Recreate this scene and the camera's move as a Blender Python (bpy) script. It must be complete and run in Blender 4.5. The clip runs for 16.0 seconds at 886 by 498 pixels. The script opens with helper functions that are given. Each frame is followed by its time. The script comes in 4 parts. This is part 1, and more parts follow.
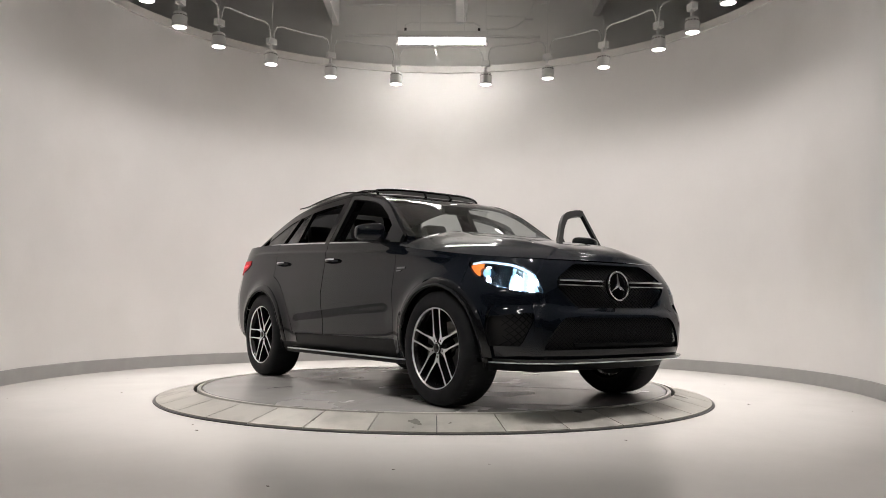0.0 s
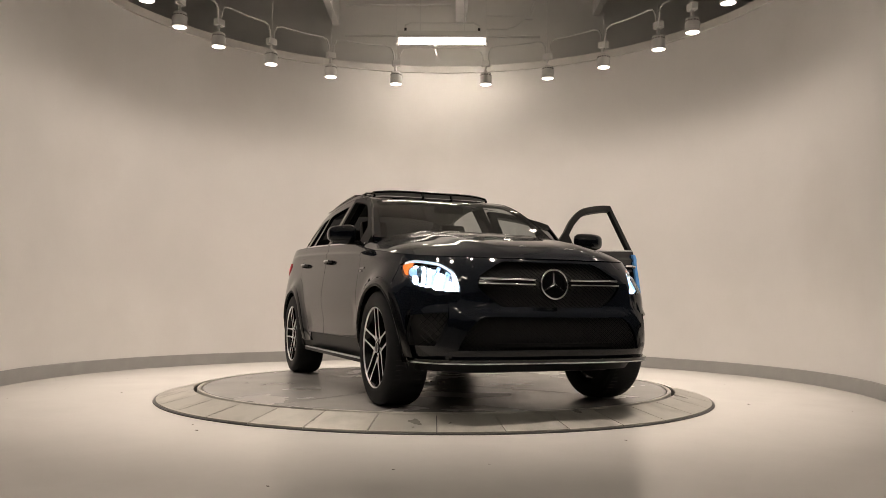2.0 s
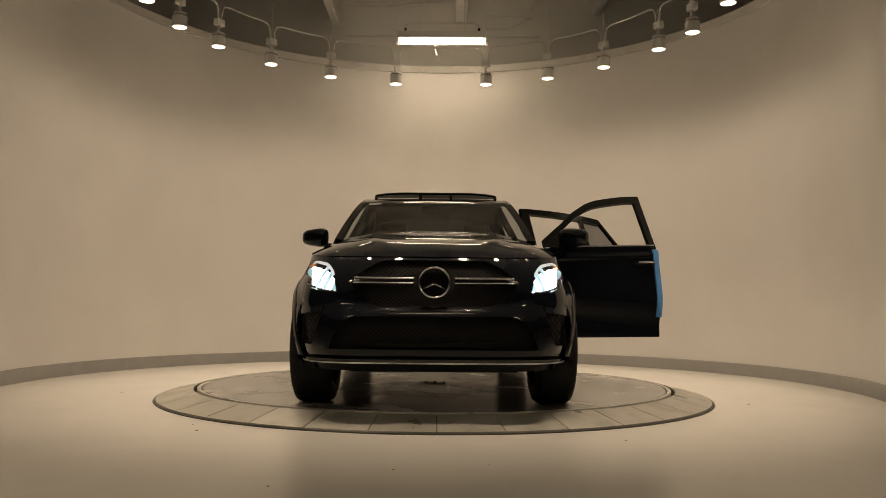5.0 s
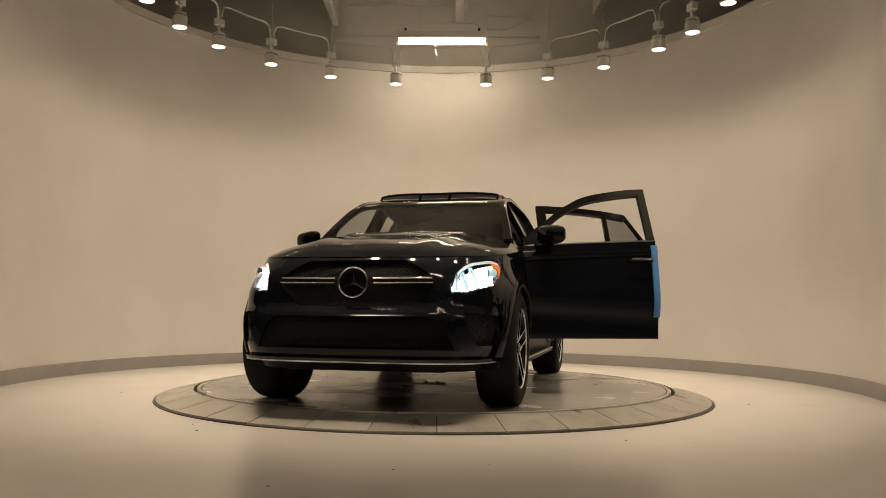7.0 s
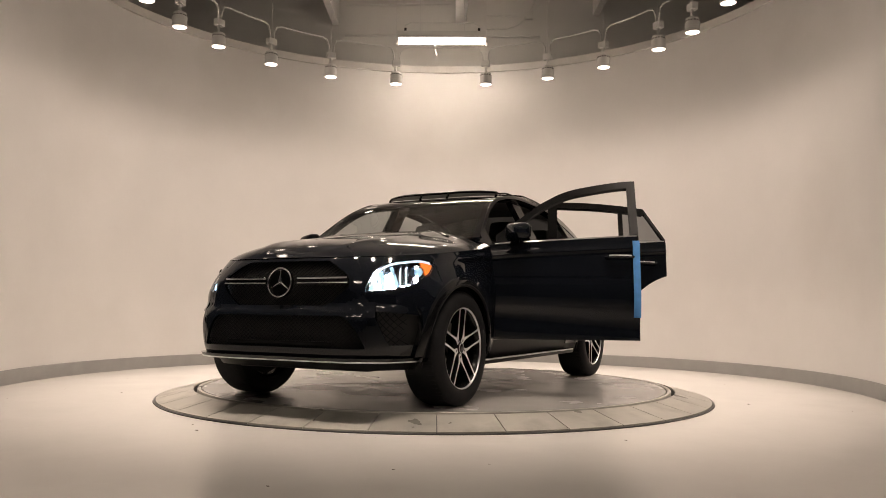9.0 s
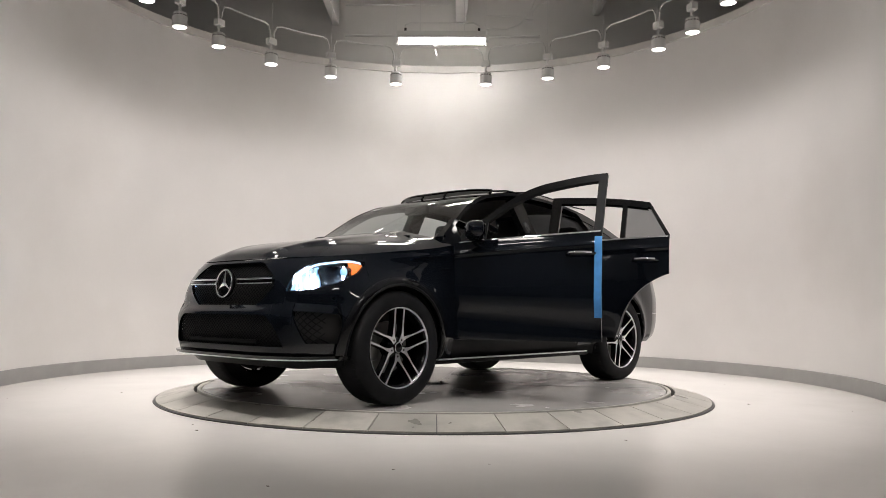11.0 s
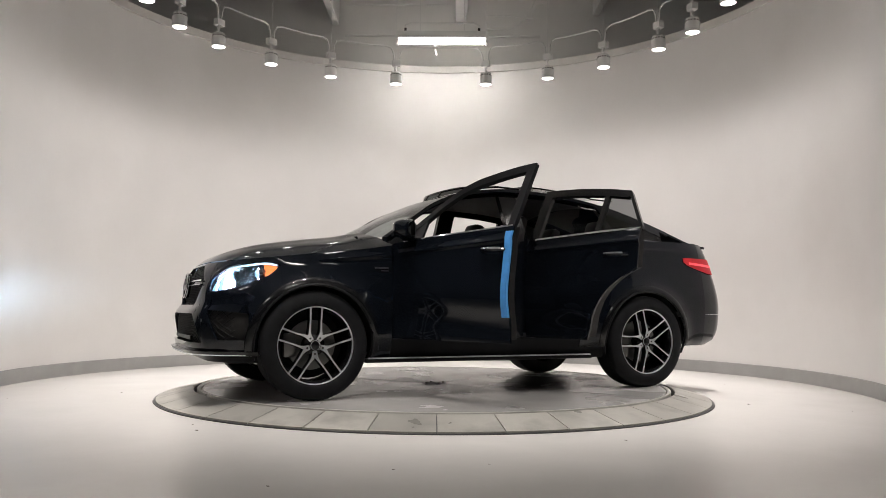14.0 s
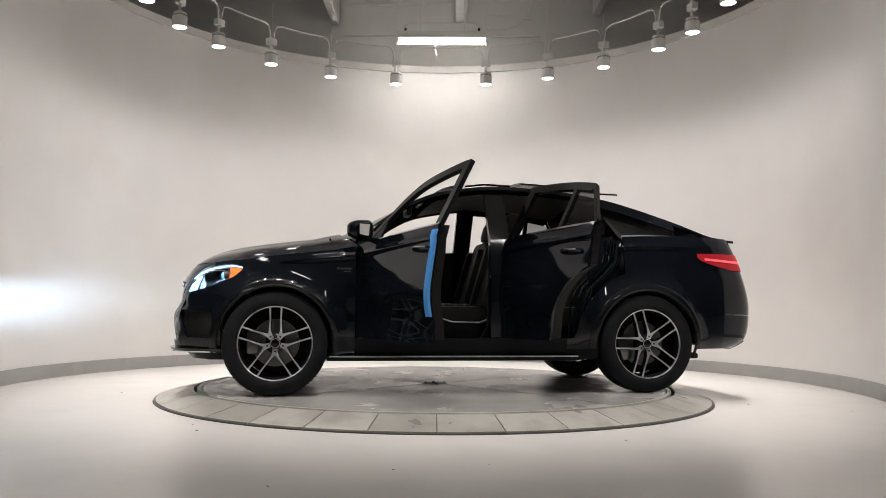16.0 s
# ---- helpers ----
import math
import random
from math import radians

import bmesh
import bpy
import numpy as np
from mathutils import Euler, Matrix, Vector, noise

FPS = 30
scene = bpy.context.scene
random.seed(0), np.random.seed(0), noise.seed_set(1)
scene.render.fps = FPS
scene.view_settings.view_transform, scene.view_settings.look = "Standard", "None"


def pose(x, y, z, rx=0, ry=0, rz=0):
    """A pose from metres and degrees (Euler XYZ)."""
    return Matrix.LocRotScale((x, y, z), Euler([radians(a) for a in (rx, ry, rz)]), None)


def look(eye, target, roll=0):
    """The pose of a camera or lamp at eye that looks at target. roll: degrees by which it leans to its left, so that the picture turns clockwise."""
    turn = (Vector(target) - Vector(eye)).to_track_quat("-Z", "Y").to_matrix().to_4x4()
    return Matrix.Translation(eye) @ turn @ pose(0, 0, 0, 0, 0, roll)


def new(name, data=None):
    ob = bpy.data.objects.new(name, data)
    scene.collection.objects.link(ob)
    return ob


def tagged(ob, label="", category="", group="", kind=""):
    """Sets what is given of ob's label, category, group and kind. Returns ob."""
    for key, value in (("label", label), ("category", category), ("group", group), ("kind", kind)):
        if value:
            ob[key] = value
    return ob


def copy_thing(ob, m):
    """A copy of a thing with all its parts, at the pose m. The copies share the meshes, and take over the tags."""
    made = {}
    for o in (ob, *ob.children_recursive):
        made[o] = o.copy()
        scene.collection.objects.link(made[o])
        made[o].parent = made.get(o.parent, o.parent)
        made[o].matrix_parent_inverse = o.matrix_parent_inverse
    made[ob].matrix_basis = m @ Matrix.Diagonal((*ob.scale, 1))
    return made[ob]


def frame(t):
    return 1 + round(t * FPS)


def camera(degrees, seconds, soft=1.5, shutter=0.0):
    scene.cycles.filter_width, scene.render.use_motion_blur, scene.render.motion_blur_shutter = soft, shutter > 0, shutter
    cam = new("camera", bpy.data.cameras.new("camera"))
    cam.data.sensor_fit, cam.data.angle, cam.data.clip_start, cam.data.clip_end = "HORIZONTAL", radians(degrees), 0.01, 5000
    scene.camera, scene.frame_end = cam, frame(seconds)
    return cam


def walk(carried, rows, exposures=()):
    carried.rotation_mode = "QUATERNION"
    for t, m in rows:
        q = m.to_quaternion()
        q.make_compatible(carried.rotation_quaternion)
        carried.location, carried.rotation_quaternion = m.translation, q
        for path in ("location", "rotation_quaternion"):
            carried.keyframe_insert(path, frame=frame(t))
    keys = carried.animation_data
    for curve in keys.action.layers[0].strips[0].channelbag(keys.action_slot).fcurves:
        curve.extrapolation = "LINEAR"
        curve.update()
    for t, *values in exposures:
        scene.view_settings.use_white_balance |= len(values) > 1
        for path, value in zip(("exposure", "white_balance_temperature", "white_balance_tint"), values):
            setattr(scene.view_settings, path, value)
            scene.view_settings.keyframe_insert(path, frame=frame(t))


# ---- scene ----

# camera on a tripod before the open side of the round bay
cam = camera(58.31, 16.0, soft=0.85)
EYE = Vector((0.0947, -7.0409, 0.7425))
YAW, PITCH, ROLL = radians(-0.272), radians(4.27), 0.497
AIM = EYE + Vector((math.sin(YAW) * math.cos(PITCH), math.cos(YAW) * math.cos(PITCH), math.sin(PITCH)))
HOLD = look(EYE, AIM, ROLL)
EXPOSURES = ((0.0, 0.0, 6500, 10), (1.0, -0.02, 6600, 11), (2.0, -0.29, 7600, 13), (3.0, -0.6, 9000, 12), (4.0, -0.8, 10200, 12), (6.4, -0.9, 10200, 12), (7.0, -0.64, 9900, 12),
             (8.0, -0.33, 8500, 14), (8.6, -0.3, 8400, 16), (9.2, -0.12, 7700, 17), (11.3, 0.0, 6500, 10), (16.0, 0.0, 6500, 10))
walk(cam, ((0.0, HOLD), (16.0, HOLD)), EXPOSURES)

# ---- light ----
world = bpy.data.worlds.new("world")
world.use_nodes = True
world.node_tree.nodes["Background"].inputs[0].default_value = (0.9, 0.95, 1.0, 1)
world.node_tree.nodes["Background"].inputs[1].default_value = 0.02
scene.world = world

RING_C = (-0.027, 0.570)      # centre of the ring of spots
RING_R = 2.83
RING_Z = 3.711
LAMP_ANGLES = (-178.5, 166.5, 152.8, 136.6, 119.6, 101.7, 77.3, 60.2, 44.1, 26.9, 14.7, -2.2)
FRONT_ANGLES = (-163.0, -147.0, -131.0, -115.0, -99.0, -82.0, -66.0, -50.0, -34.0, -18.0)   # the ring goes on over the bay's open side
WALL_C = (-0.056, 0.544)
WALL_R = 3.919
WALL_TOP = 4.20
PLATE_Z = 0.085


def ring_point(angle, r=RING_R, z=RING_Z):
    a = radians(angle)
    return Vector((RING_C[0] + r * math.cos(a), RING_C[1] + r * math.sin(a), z))


def spot(at, target, power, size, blend, color, radius=0.05):
    data = bpy.data.lights.new("spot_light", "SPOT")
    data.energy, data.spot_size, data.spot_blend, data.color = power, radians(size), blend, color
    data.shadow_soft_size = radius
    ob = new("spot_light", data)
    ob.matrix_world = look(at, target)
    return ob


LAMP_WHITE = (1.0, 0.94, 0.91)
for a in LAMP_ANGLES + FRONT_ANGLES:
    back = a in LAMP_ANGLES
    p0 = ring_point(a, z=RING_Z - 0.03)
    below = (RING_C[0] + 0.93 * (p0.x - RING_C[0]), RING_C[1] + 0.93 * (p0.y - RING_C[1]), 0)
    # bright core on the floor, and the wide spill of the same lamp
    spot(p0, below, 184 if back else 162, 56, 1.0, LAMP_WHITE)
    if back:
        spot(p0, below, 30, 154, 1.0, LAMP_WHITE)


def area(at, target, power, sx, sy, color):
    data = bpy.data.lights.new("area_light", "AREA")
    data.shape, data.size, data.size_y, data.energy, data.color = "RECTANGLE", sx, sy, power, color
    ob = new("area_light", data)
    ob.matrix_world = look(at, target)
    return ob


# tube light over the back of the bay
area((0.009, 3.5, 4.29), (0.009, 3.5, 0), 8, 1.15, 0.1, (1.0, 0.94, 0.90))

for hx, hy in ((0.0, -4.6), (-3.2, -6.5), (3.2, -6.5)):
    area((hx, hy, 4.19), (hx, hy, 0), 10, 1.15, 0.1, (1.0, 0.94, 0.90))

# ---- materials ----


def material(name, color, rough=0.5, metal=0.0, noise_scale=6.0, vary=0.08, fine=80.0, bump=0.0, rough_vary=0.0, coat=0.0, dirt=None, dirt_scale=1.5, dirt_amount=0.0, spec=0.5, bump_scale=None, shade=0.0):
    m = bpy.data.materials.new(name)
    m.use_nodes = True
    nt = m.node_tree
    b = nt.nodes["Principled BSDF"]
    b.inputs["Roughness"].default_value = rough
    b.inputs["Metallic"].default_value = metal
    b.inputs["Coat Weight"].default_value = coat
    b.inputs["Coat Roughness"].default_value = 0.03
    b.inputs["Specular IOR Level"].default_value = spec
    tc = nt.nodes.new("ShaderNodeTexCoord")
    place = tc.outputs["Object"]
    if shade:
        # every piece takes its own stretch of the pattern
        info = nt.nodes.new("ShaderNodeObjectInfo")
        far, shift = nt.nodes.new("ShaderNodeVectorMath"), nt.nodes.new("ShaderNodeVectorMath")
        far.operation, shift.operation = "SCALE", "ADD"
        far.inputs[0].default_value = (31.0, 17.0, 5.0)
        nt.links.new(info.outputs["Random"], far.inputs["Scale"])
        nt.links.new(place, shift.inputs[0])
        nt.links.new(far.outputs[0], shift.inputs[1])
        place = shift.outputs[0]

    def tex(scale, detail=4.0):
        n = nt.nodes.new("ShaderNodeTexNoise")
        n.inputs["Scale"].default_value = scale
        n.inputs["Detail"].default_value = detail
        nt.links.new(place, n.inputs["Vector"])
        return n

    def ramp(src, lo, hi, c0, c1):
        r = nt.nodes.new("ShaderNodeMapRange")
        r.inputs["From Min"].default_value, r.inputs["From Max"].default_value = lo, hi
        r.inputs["To Min"].default_value, r.inputs["To Max"].default_value = c0, c1
        nt.links.new(src, r.inputs["Value"])
        return r.outputs["Result"]

    def mix(fac, a, c, mode="MIX"):
        n = nt.nodes.new("ShaderNodeMix")
        n.data_type, n.blend_type = "RGBA", mode
        if isinstance(fac, float):
            n.inputs[0].default_value = fac
        else:
            nt.links.new(fac, n.inputs[0])
        for sock, v in ((n.inputs[6], a), (n.inputs[7], c)):
            if isinstance(v, tuple):
                sock.default_value = (*v, 1)
            else:
                nt.links.new(v, sock)
        return n.outputs[2]

    big, small = tex(noise_scale), tex(fine, 2.0)
    lo = tuple(max(0.0, c * (1 - vary)) for c in color)
    hi = tuple(min(1.0, c * (1 + vary)) for c in color)
    col = mix(ramp(big.outputs["Fac"], 0.3, 0.7, 0, 1), lo, hi)
    col = mix(ramp(small.outputs["Fac"], 0.3, 0.7, 0, vary), col, tuple(c * 0.8 for c in color))
    if dirt:
        d = tex(dirt_scale, 6.0)
        col = mix(ramp(d.outputs["Fac"], 0.5, 0.75, 0, dirt_amount), col, dirt)
    if shade:
        col = mix(ramp(info.outputs["Random"], 0, 1, 0, shade), col, tuple(c * 0.45 for c in color))
    nt.links.new(col, b.inputs["Base Color"])
    if rough_vary:
        nt.links.new(ramp(big.outputs["Fac"], 0.3, 0.7, max(0.02, rough - rough_vary), rough + rough_vary), b.inputs["Roughness"])
    if bump:
        bp = nt.nodes.new("ShaderNodeBump")
        bp.inputs["Strength"].default_value = bump
        bp.inputs["Distance"].default_value = 0.004
        src = tex(bump_scale, 3.0) if bump_scale else small
        nt.links.new(src.outputs["Fac"], bp.inputs["Height"])
        nt.links.new(bp.outputs["Normal"], b.inputs["Normal"])
    return m


def glow(name, color, strength):
    m = bpy.data.materials.new(name)
    m.use_nodes = True
    b = m.node_tree.nodes["Principled BSDF"]
    b.inputs["Base Color"].default_value = (*color, 1)
    b.inputs["Emission Color"].default_value = (*color, 1)
    b.inputs["Emission Strength"].default_value = strength
    return m


def glass(name, color, rough=0.0, ior=1.45, haze=0.0):
    m = bpy.data.materials.new(name)
    m.use_nodes = True
    nt = m.node_tree
    b = nt.nodes["Principled BSDF"]
    nt.nodes.remove(b)
    out = nt.nodes["Material Output"]
    tr, gl, mx, fr = (nt.nodes.new(k) for k in ("ShaderNodeBsdfTransparent", "ShaderNodeBsdfGlossy", "ShaderNodeMixShader", "ShaderNodeFresnel"))
    tr.inputs[0].default_value = (*color, 1)
    gl.inputs["Roughness"].default_value = rough
    fr.inputs[0].default_value = ior
    nt.links.new(fr.outputs[0], mx.inputs[0])
    nt.links.new(tr.outputs[0], mx.inputs[1])
    nt.links.new(gl.outputs[0], mx.inputs[2])
    if haze:
        sc, mh = nt.nodes.new("ShaderNodeBsdfTranslucent"), nt.nodes.new("ShaderNodeMixShader")
        mh.inputs[0].default_value = haze
        nt.links.new(mx.outputs[0], mh.inputs[1])
        nt.links.new(sc.outputs[0], mh.inputs[2])
        mx = mh
    nt.links.new(mx.outputs[0], out.inputs[0])
    return m


# wall blotches mix cloudy stains with shade between the lamps, put into the colour
M_WALL = material("wall_paint", (0.78, 0.765, 0.75), 0.75, noise_scale=0.7, vary=0.045, fine=30, bump=0.12, dirt=(0.64, 0.615, 0.59), dirt_scale=0.55, dirt_amount=0.5)
# hall walls are unseen; the unlit hall's darkness is put into their colour
M_HALL = material("unlit_hall_tone", (0.10, 0.10, 0.105), 0.8, noise_scale=1.0, vary=0.08)
M_SEAM = material("deck_joint", (0.2, 0.195, 0.19), 0.6, vary=0.1)
M_FLOOR = material("sealed_concrete", (0.73, 0.71, 0.68), 0.23, noise_scale=0.9, vary=0.06, fine=14, dirt=(0.54, 0.52, 0.49), dirt_scale=0.9, dirt_amount=0.45)
M_BASE = material("grey_skirting", (0.36, 0.355, 0.345), 0.6, vary=0.05, fine=50)
M_TRIM = material("trim_paint", (0.66, 0.64, 0.61), 0.6, vary=0.04)
M_CEIL = material("ceiling_paint", (0.80, 0.785, 0.76), 0.8, noise_scale=1.0, vary=0.05)
M_BEAM = material("beam_paint", (0.78, 0.77, 0.75), 0.7, vary=0.04)
M_DISC = material("worn_turntable_deck", (0.31, 0.302, 0.29), 0.25, noise_scale=1.6, vary=0.07, fine=20, rough_vary=0.05, dirt=(0.24, 0.232, 0.22), dirt_scale=1.4, dirt_amount=0.28)
M_PLATE = material("weathered_metal_plate", (0.50, 0.485, 0.44), 0.34, metal=0.3, noise_scale=3.0, vary=0.16, fine=60, bump=0.05, rough_vary=0.09, dirt=(0.22, 0.21, 0.19), dirt_scale=3.5, dirt_amount=0.75, shade=0.4)
M_EDGE = material("dark_steel_edge", (0.08, 0.08, 0.078), 0.5, metal=0.4, vary=0.2)
M_WHITE = material("white_enamel", (0.72, 0.71, 0.69), 0.4, vary=0.03)
M_SLOT = material("vent_slot_black", (0.02, 0.02, 0.02), 0.7, vary=0.1)
M_TUBE = glow("tube_light", (1.0, 0.97, 0.93), 34.0)
M_BULB = glow("spot_face", (1.0, 0.95, 0.92), 20.0)
M_FLECK = material("debris", (0.08, 0.06, 0.045), 0.9, vary=0.3)

# ---- mesh tools ----


def obj(name, bm, mat, parent=None, smooth=True, label=""):
    me = bpy.data.meshes.new(name)
    bmesh.ops.recalc_face_normals(bm, faces=bm.faces)
    bm.to_mesh(me)
    bm.free()
    if smooth:
        me.shade_smooth()
        try:
            me.set_sharp_from_angle(angle=radians(38))
        except AttributeError:
            pass
    for k in (mat if isinstance(mat, (list, tuple)) else [mat]):
        me.materials.append(k)
    ob = new(name, me)
    if parent:
        ob.parent = parent
    if label:
        tagged(ob, label)
    return ob


def part(name, bm, mat, parent, label="", smooth=True):
    return obj(name, bm, mat, parent, smooth, label)


def box_bm(sx, sy, sz, at=(0, 0, 0), bevel=0.0, m=None, bm=None):
    own = bmesh.new()
    bmesh.ops.create_cube(own, size=1.0, matrix=Matrix.Diagonal((sx, sy, sz, 1)))
    if bevel:
        bmesh.ops.bevel(own, geom=own.edges[:], offset=bevel, segments=2, affect="EDGES", profile=0.6)
    own.transform(Matrix.Translation(at) @ (m or Matrix()))
    if bm is None:
        return own
    return merge(bm, own)


def merge(bm, other):
    tmp = bpy.data.meshes.new("tmp")
    other.to_mesh(tmp)
    other.free()
    bm.from_mesh(tmp)
    bpy.data.meshes.remove(tmp)
    return bm


def lathe(profile, n=32, bm=None, m=None, arc=(0.0, 360.0)):
    """Turns a profile of (r, z) about z."""
    own = bmesh.new()
    full = abs(arc[1] - arc[0]) >= 359.9
    steps = n if full else n + 1
    rows = []
    for i in range(steps):
        a = radians(arc[0] + (arc[1] - arc[0]) * i / n)
        rows.append([own.verts.new((r * math.cos(a), r * math.sin(a), z)) for r, z in profile])
    for i in range(n):
        p, q = rows[i], rows[(i + 1) % steps]
        for j in range(len(profile) - 1):
            own.faces.new((p[j], q[j], q[j + 1], p[j + 1]))
    bmesh.ops.remove_doubles(own, verts=own.verts, dist=1e-5)
    if m:
        own.transform(m)
    return own if bm is None else merge(bm, own)


def tube(points, r, n=8, bm=None, closed=False):
    """A round bar along a line of points."""
    own = bmesh.new()
    pts = [Vector(p) for p in points]
    rings = []
    up = Vector((0.0213, 0.03, 1.0)).normalized()
    for i, p in enumerate(pts):
        if closed:
            d = pts[(i + 1) % len(pts)] - pts[i - 1]
        else:
            d = pts[min(i + 1, len(pts) - 1)] - pts[max(i - 1, 0)]
        d.normalize()
        ref = up if abs(d.dot(up)) < 0.95 else Vector((1, 0, 0))
        s = d.cross(ref).normalized()
        u = s.cross(d)
        rings.append([own.verts.new(p + (s * math.cos(2 * math.pi * k / n) + u * math.sin(2 * math.pi * k / n)) * r) for k in range(n)])
    last = len(rings) if closed else len(rings) - 1
    for i in range(last):
        a, b = rings[i], rings[(i + 1) % len(rings)]
        for k in range(n):
            own.faces.new((a[k], a[(k + 1) % n], b[(k + 1) % n], b[k]))
    if not closed:
        own.faces.new(rings[0][::-1])
        own.faces.new(rings[-1])
    return own if bm is None else merge(bm, own)


def prism(outline, depth, bm=None, m=None):
    """An outline of (x, y) drawn out by depth along z."""
    own = bmesh.new()
    lo = [own.verts.new((x, y, 0)) for x, y in outline]
    hi = [own.verts.new((x, y, depth)) for x, y in outline]
    k = len(lo)
    own.faces.new(lo[::-1])
    own.faces.new(hi)
    for i in range(k):
        own.faces.new((lo[i], lo[(i + 1) % k], hi[(i + 1) % k], hi[i]))
    if m:
        own.transform(m)
    return own if bm is None else merge(bm, own)


def curve_table(table):
    """A smooth curve through a table of (x, value), x rising."""
    xs = [p[0] for p in table]
    vs = [p[1] for p in table]
    n = len(xs)
    d = [(vs[i + 1] - vs[i]) / (xs[i + 1] - xs[i]) for i in range(n - 1)]
    ms = [d[0]] + [0.0 if d[i - 1] * d[i] <= 0 else 2 * d[i - 1] * d[i] / (d[i - 1] + d[i]) for i in range(1, n - 1)] + [d[-1]]

    def read(x):
        if x <= xs[0]:
            return vs[0] + ms[0] * (x - xs[0])
        if x >= xs[-1]:
            return vs[-1] + ms[-1] * (x - xs[-1])
        i = max(k for k in range(n - 1) if xs[k] <= x)
        h = xs[i + 1] - xs[i]
        t = (x - xs[i]) / h
        return ((1 + 2 * t) * (1 - t) ** 2 * vs[i] + t * (1 - t) ** 2 * h * ms[i] + t * t * (3 - 2 * t) * vs[i + 1] + t * t * (t - 1) * h * ms[i + 1])
    return read


# ---- the bay ----
def structure(name, bm, mat, label, smooth=True, category=""):
    return tagged(obj(name, bm, mat, None, smooth), label, category, kind="structure")


def build_bay():
    def bay(profile):
        """The profile of (r, z) round the bay, open towards the hall."""
        own = bmesh.new()
        rows = []
        for k in range(129):
            a = radians(-24 + 218 * k / 128)
            c, q = math.cos(a), math.sin(a)
            rows.append([own.verts.new((WALL_C[0] + r * c, WALL_C[1] + r * q, z)) for r, z in profile])
        for p, q in zip(rows, rows[1:]):
            for j in range(len(profile) - 1):
                own.faces.new((p[j], q[j], q[j + 1], p[j + 1]))
        own.faces.new(rows[0][:-1])
        own.faces.new(rows[-1][:-1])
        bmesh.ops.remove_doubles(own, verts=own.verts, dist=1e-5)
        return own
    R = WALL_R
    structure("wall_round", bay([(R, 0), (R, WALL_TOP), (R + 0.2, WALL_TOP), (R + 0.2, 0), (R, 0)]), M_WALL, "smooth curved off-white plaster wall round the turntable", category="wall")
    structure("baseboard", bay([(R - 0.016, 0), (R - 0.016, 0.132), (R - 0.01, 0.138), (R - 0.002, 0.138), (R - 0.002, 0), (R - 0.016, 0)]), M_BASE, "grey curved vinyl skirting at the foot of the wall", category="baseboard")
    structure("trim", bay([(R - 0.03, WALL_TOP + 0.003), (R - 0.03, WALL_TOP + 0.10), (R + 0.23, WALL_TOP + 0.10), (R + 0.23, WALL_TOP + 0.003), (R - 0.03, WALL_TOP + 0.003)]), M_TRIM, "pale painted band capping the curved wall", category="trim")
    bm = box_bm(20, 22, 0.2, (0, -4.0, -0.1))
    structure("floor", bm, M_FLOOR, "pale sealed concrete floor with scuffs and faint reflections", False, "floor")
    bm = box_bm(20, 22, 0.2, (0, -4.0, 5.62))
    structure("ceiling", bm, M_CEIL, "grey painted ceiling above the bay", False, "ceiling")
    bm = box_bm(20, 0.2, 5.5, (0, 5.05, 2.77))
    structure("wall_north", bm, M_CEIL, "plain grey wall behind the curved bay", False, "wall")
    # added walls out of view, which keep the car's reflections dark
    for name, sx, sy, x, y in (("wall_south", 20, 0.2, 0, -14.9), ("wall_east", 0.2, 19.8, 9.9, -4.9), ("wall_west", 0.2, 19.8, -9.9, -4.9)):
        structure(name, box_bm(sx, sy, 5.5, (x, y, 2.77)), M_HALL, "unseen added wall closing the hall, coloured dark as unlit", False, "wall")


def build_beams():
    for x, w, low in ((-1.645, 0.10, 5.085), (0.287, 0.175, 5.15), (2.37, 0.10, 5.27)):
        bm = box_bm(w, 9.0, 5.515 - low, (x, 0.44, (5.515 + low) / 2), 0.01)
        tagged(obj("ceiling_beam", bm, M_BEAM, None, False), "pale painted beam under the grey ceiling", "beam", "ceiling beams")
    for pts, r in ((((-1.50, 4.93, 4.93), (1.50, 4.93, 4.933)), 0.02), (((-1.50, 4.93, 5.413), (0.145, 4.93, 5.44)), 0.02)):
        bm = tube(pts, r, 10)
        tagged(obj("ceiling_pipe", bm, M_BEAM), "pale painted pipe along the grey back wall", "pipe")
    box = tagged(obj("junction_box", box_bm(0.12, 0.06, 0.06, (1.33, 4.9, 5.224), 0.008), M_BEAM), "pale painted junction box fed by thin conduits", "junction box")
    for pts in (((0.67, 4.9, 5.247), (1.28, 4.9, 5.235)),
                ((0.67, 4.9, 5.033), (1.0, 4.9, 5.04), (1.16, 4.9, 5.10), (1.27, 4.9, 5.20)),
                ((1.33, 4.9, 5.245), (1.37, 4.9, 5.38), (1.43, 4.9, 5.515)),
                ((1.36, 4.9, 5.245), (1.41, 4.9, 5.36), (1.5, 4.9, 5.44), (1.62, 4.9, 5.47), (1.7, 4.9, 5.515))):
        part("conduit", tube(pts, 0.011, 8), M_BEAM, box)
    vent = tagged(obj("ceiling_vent", lathe([(0.0, 5.40), (0.2, 5.40), (0.24, 5.43), (0.24, 5.515), (0.0, 5.515)], 32, m=Matrix.Translation((-0.62, 4.3, 0))), M_BEAM), "round pale vent cap under the ceiling", "vent")
    return vent


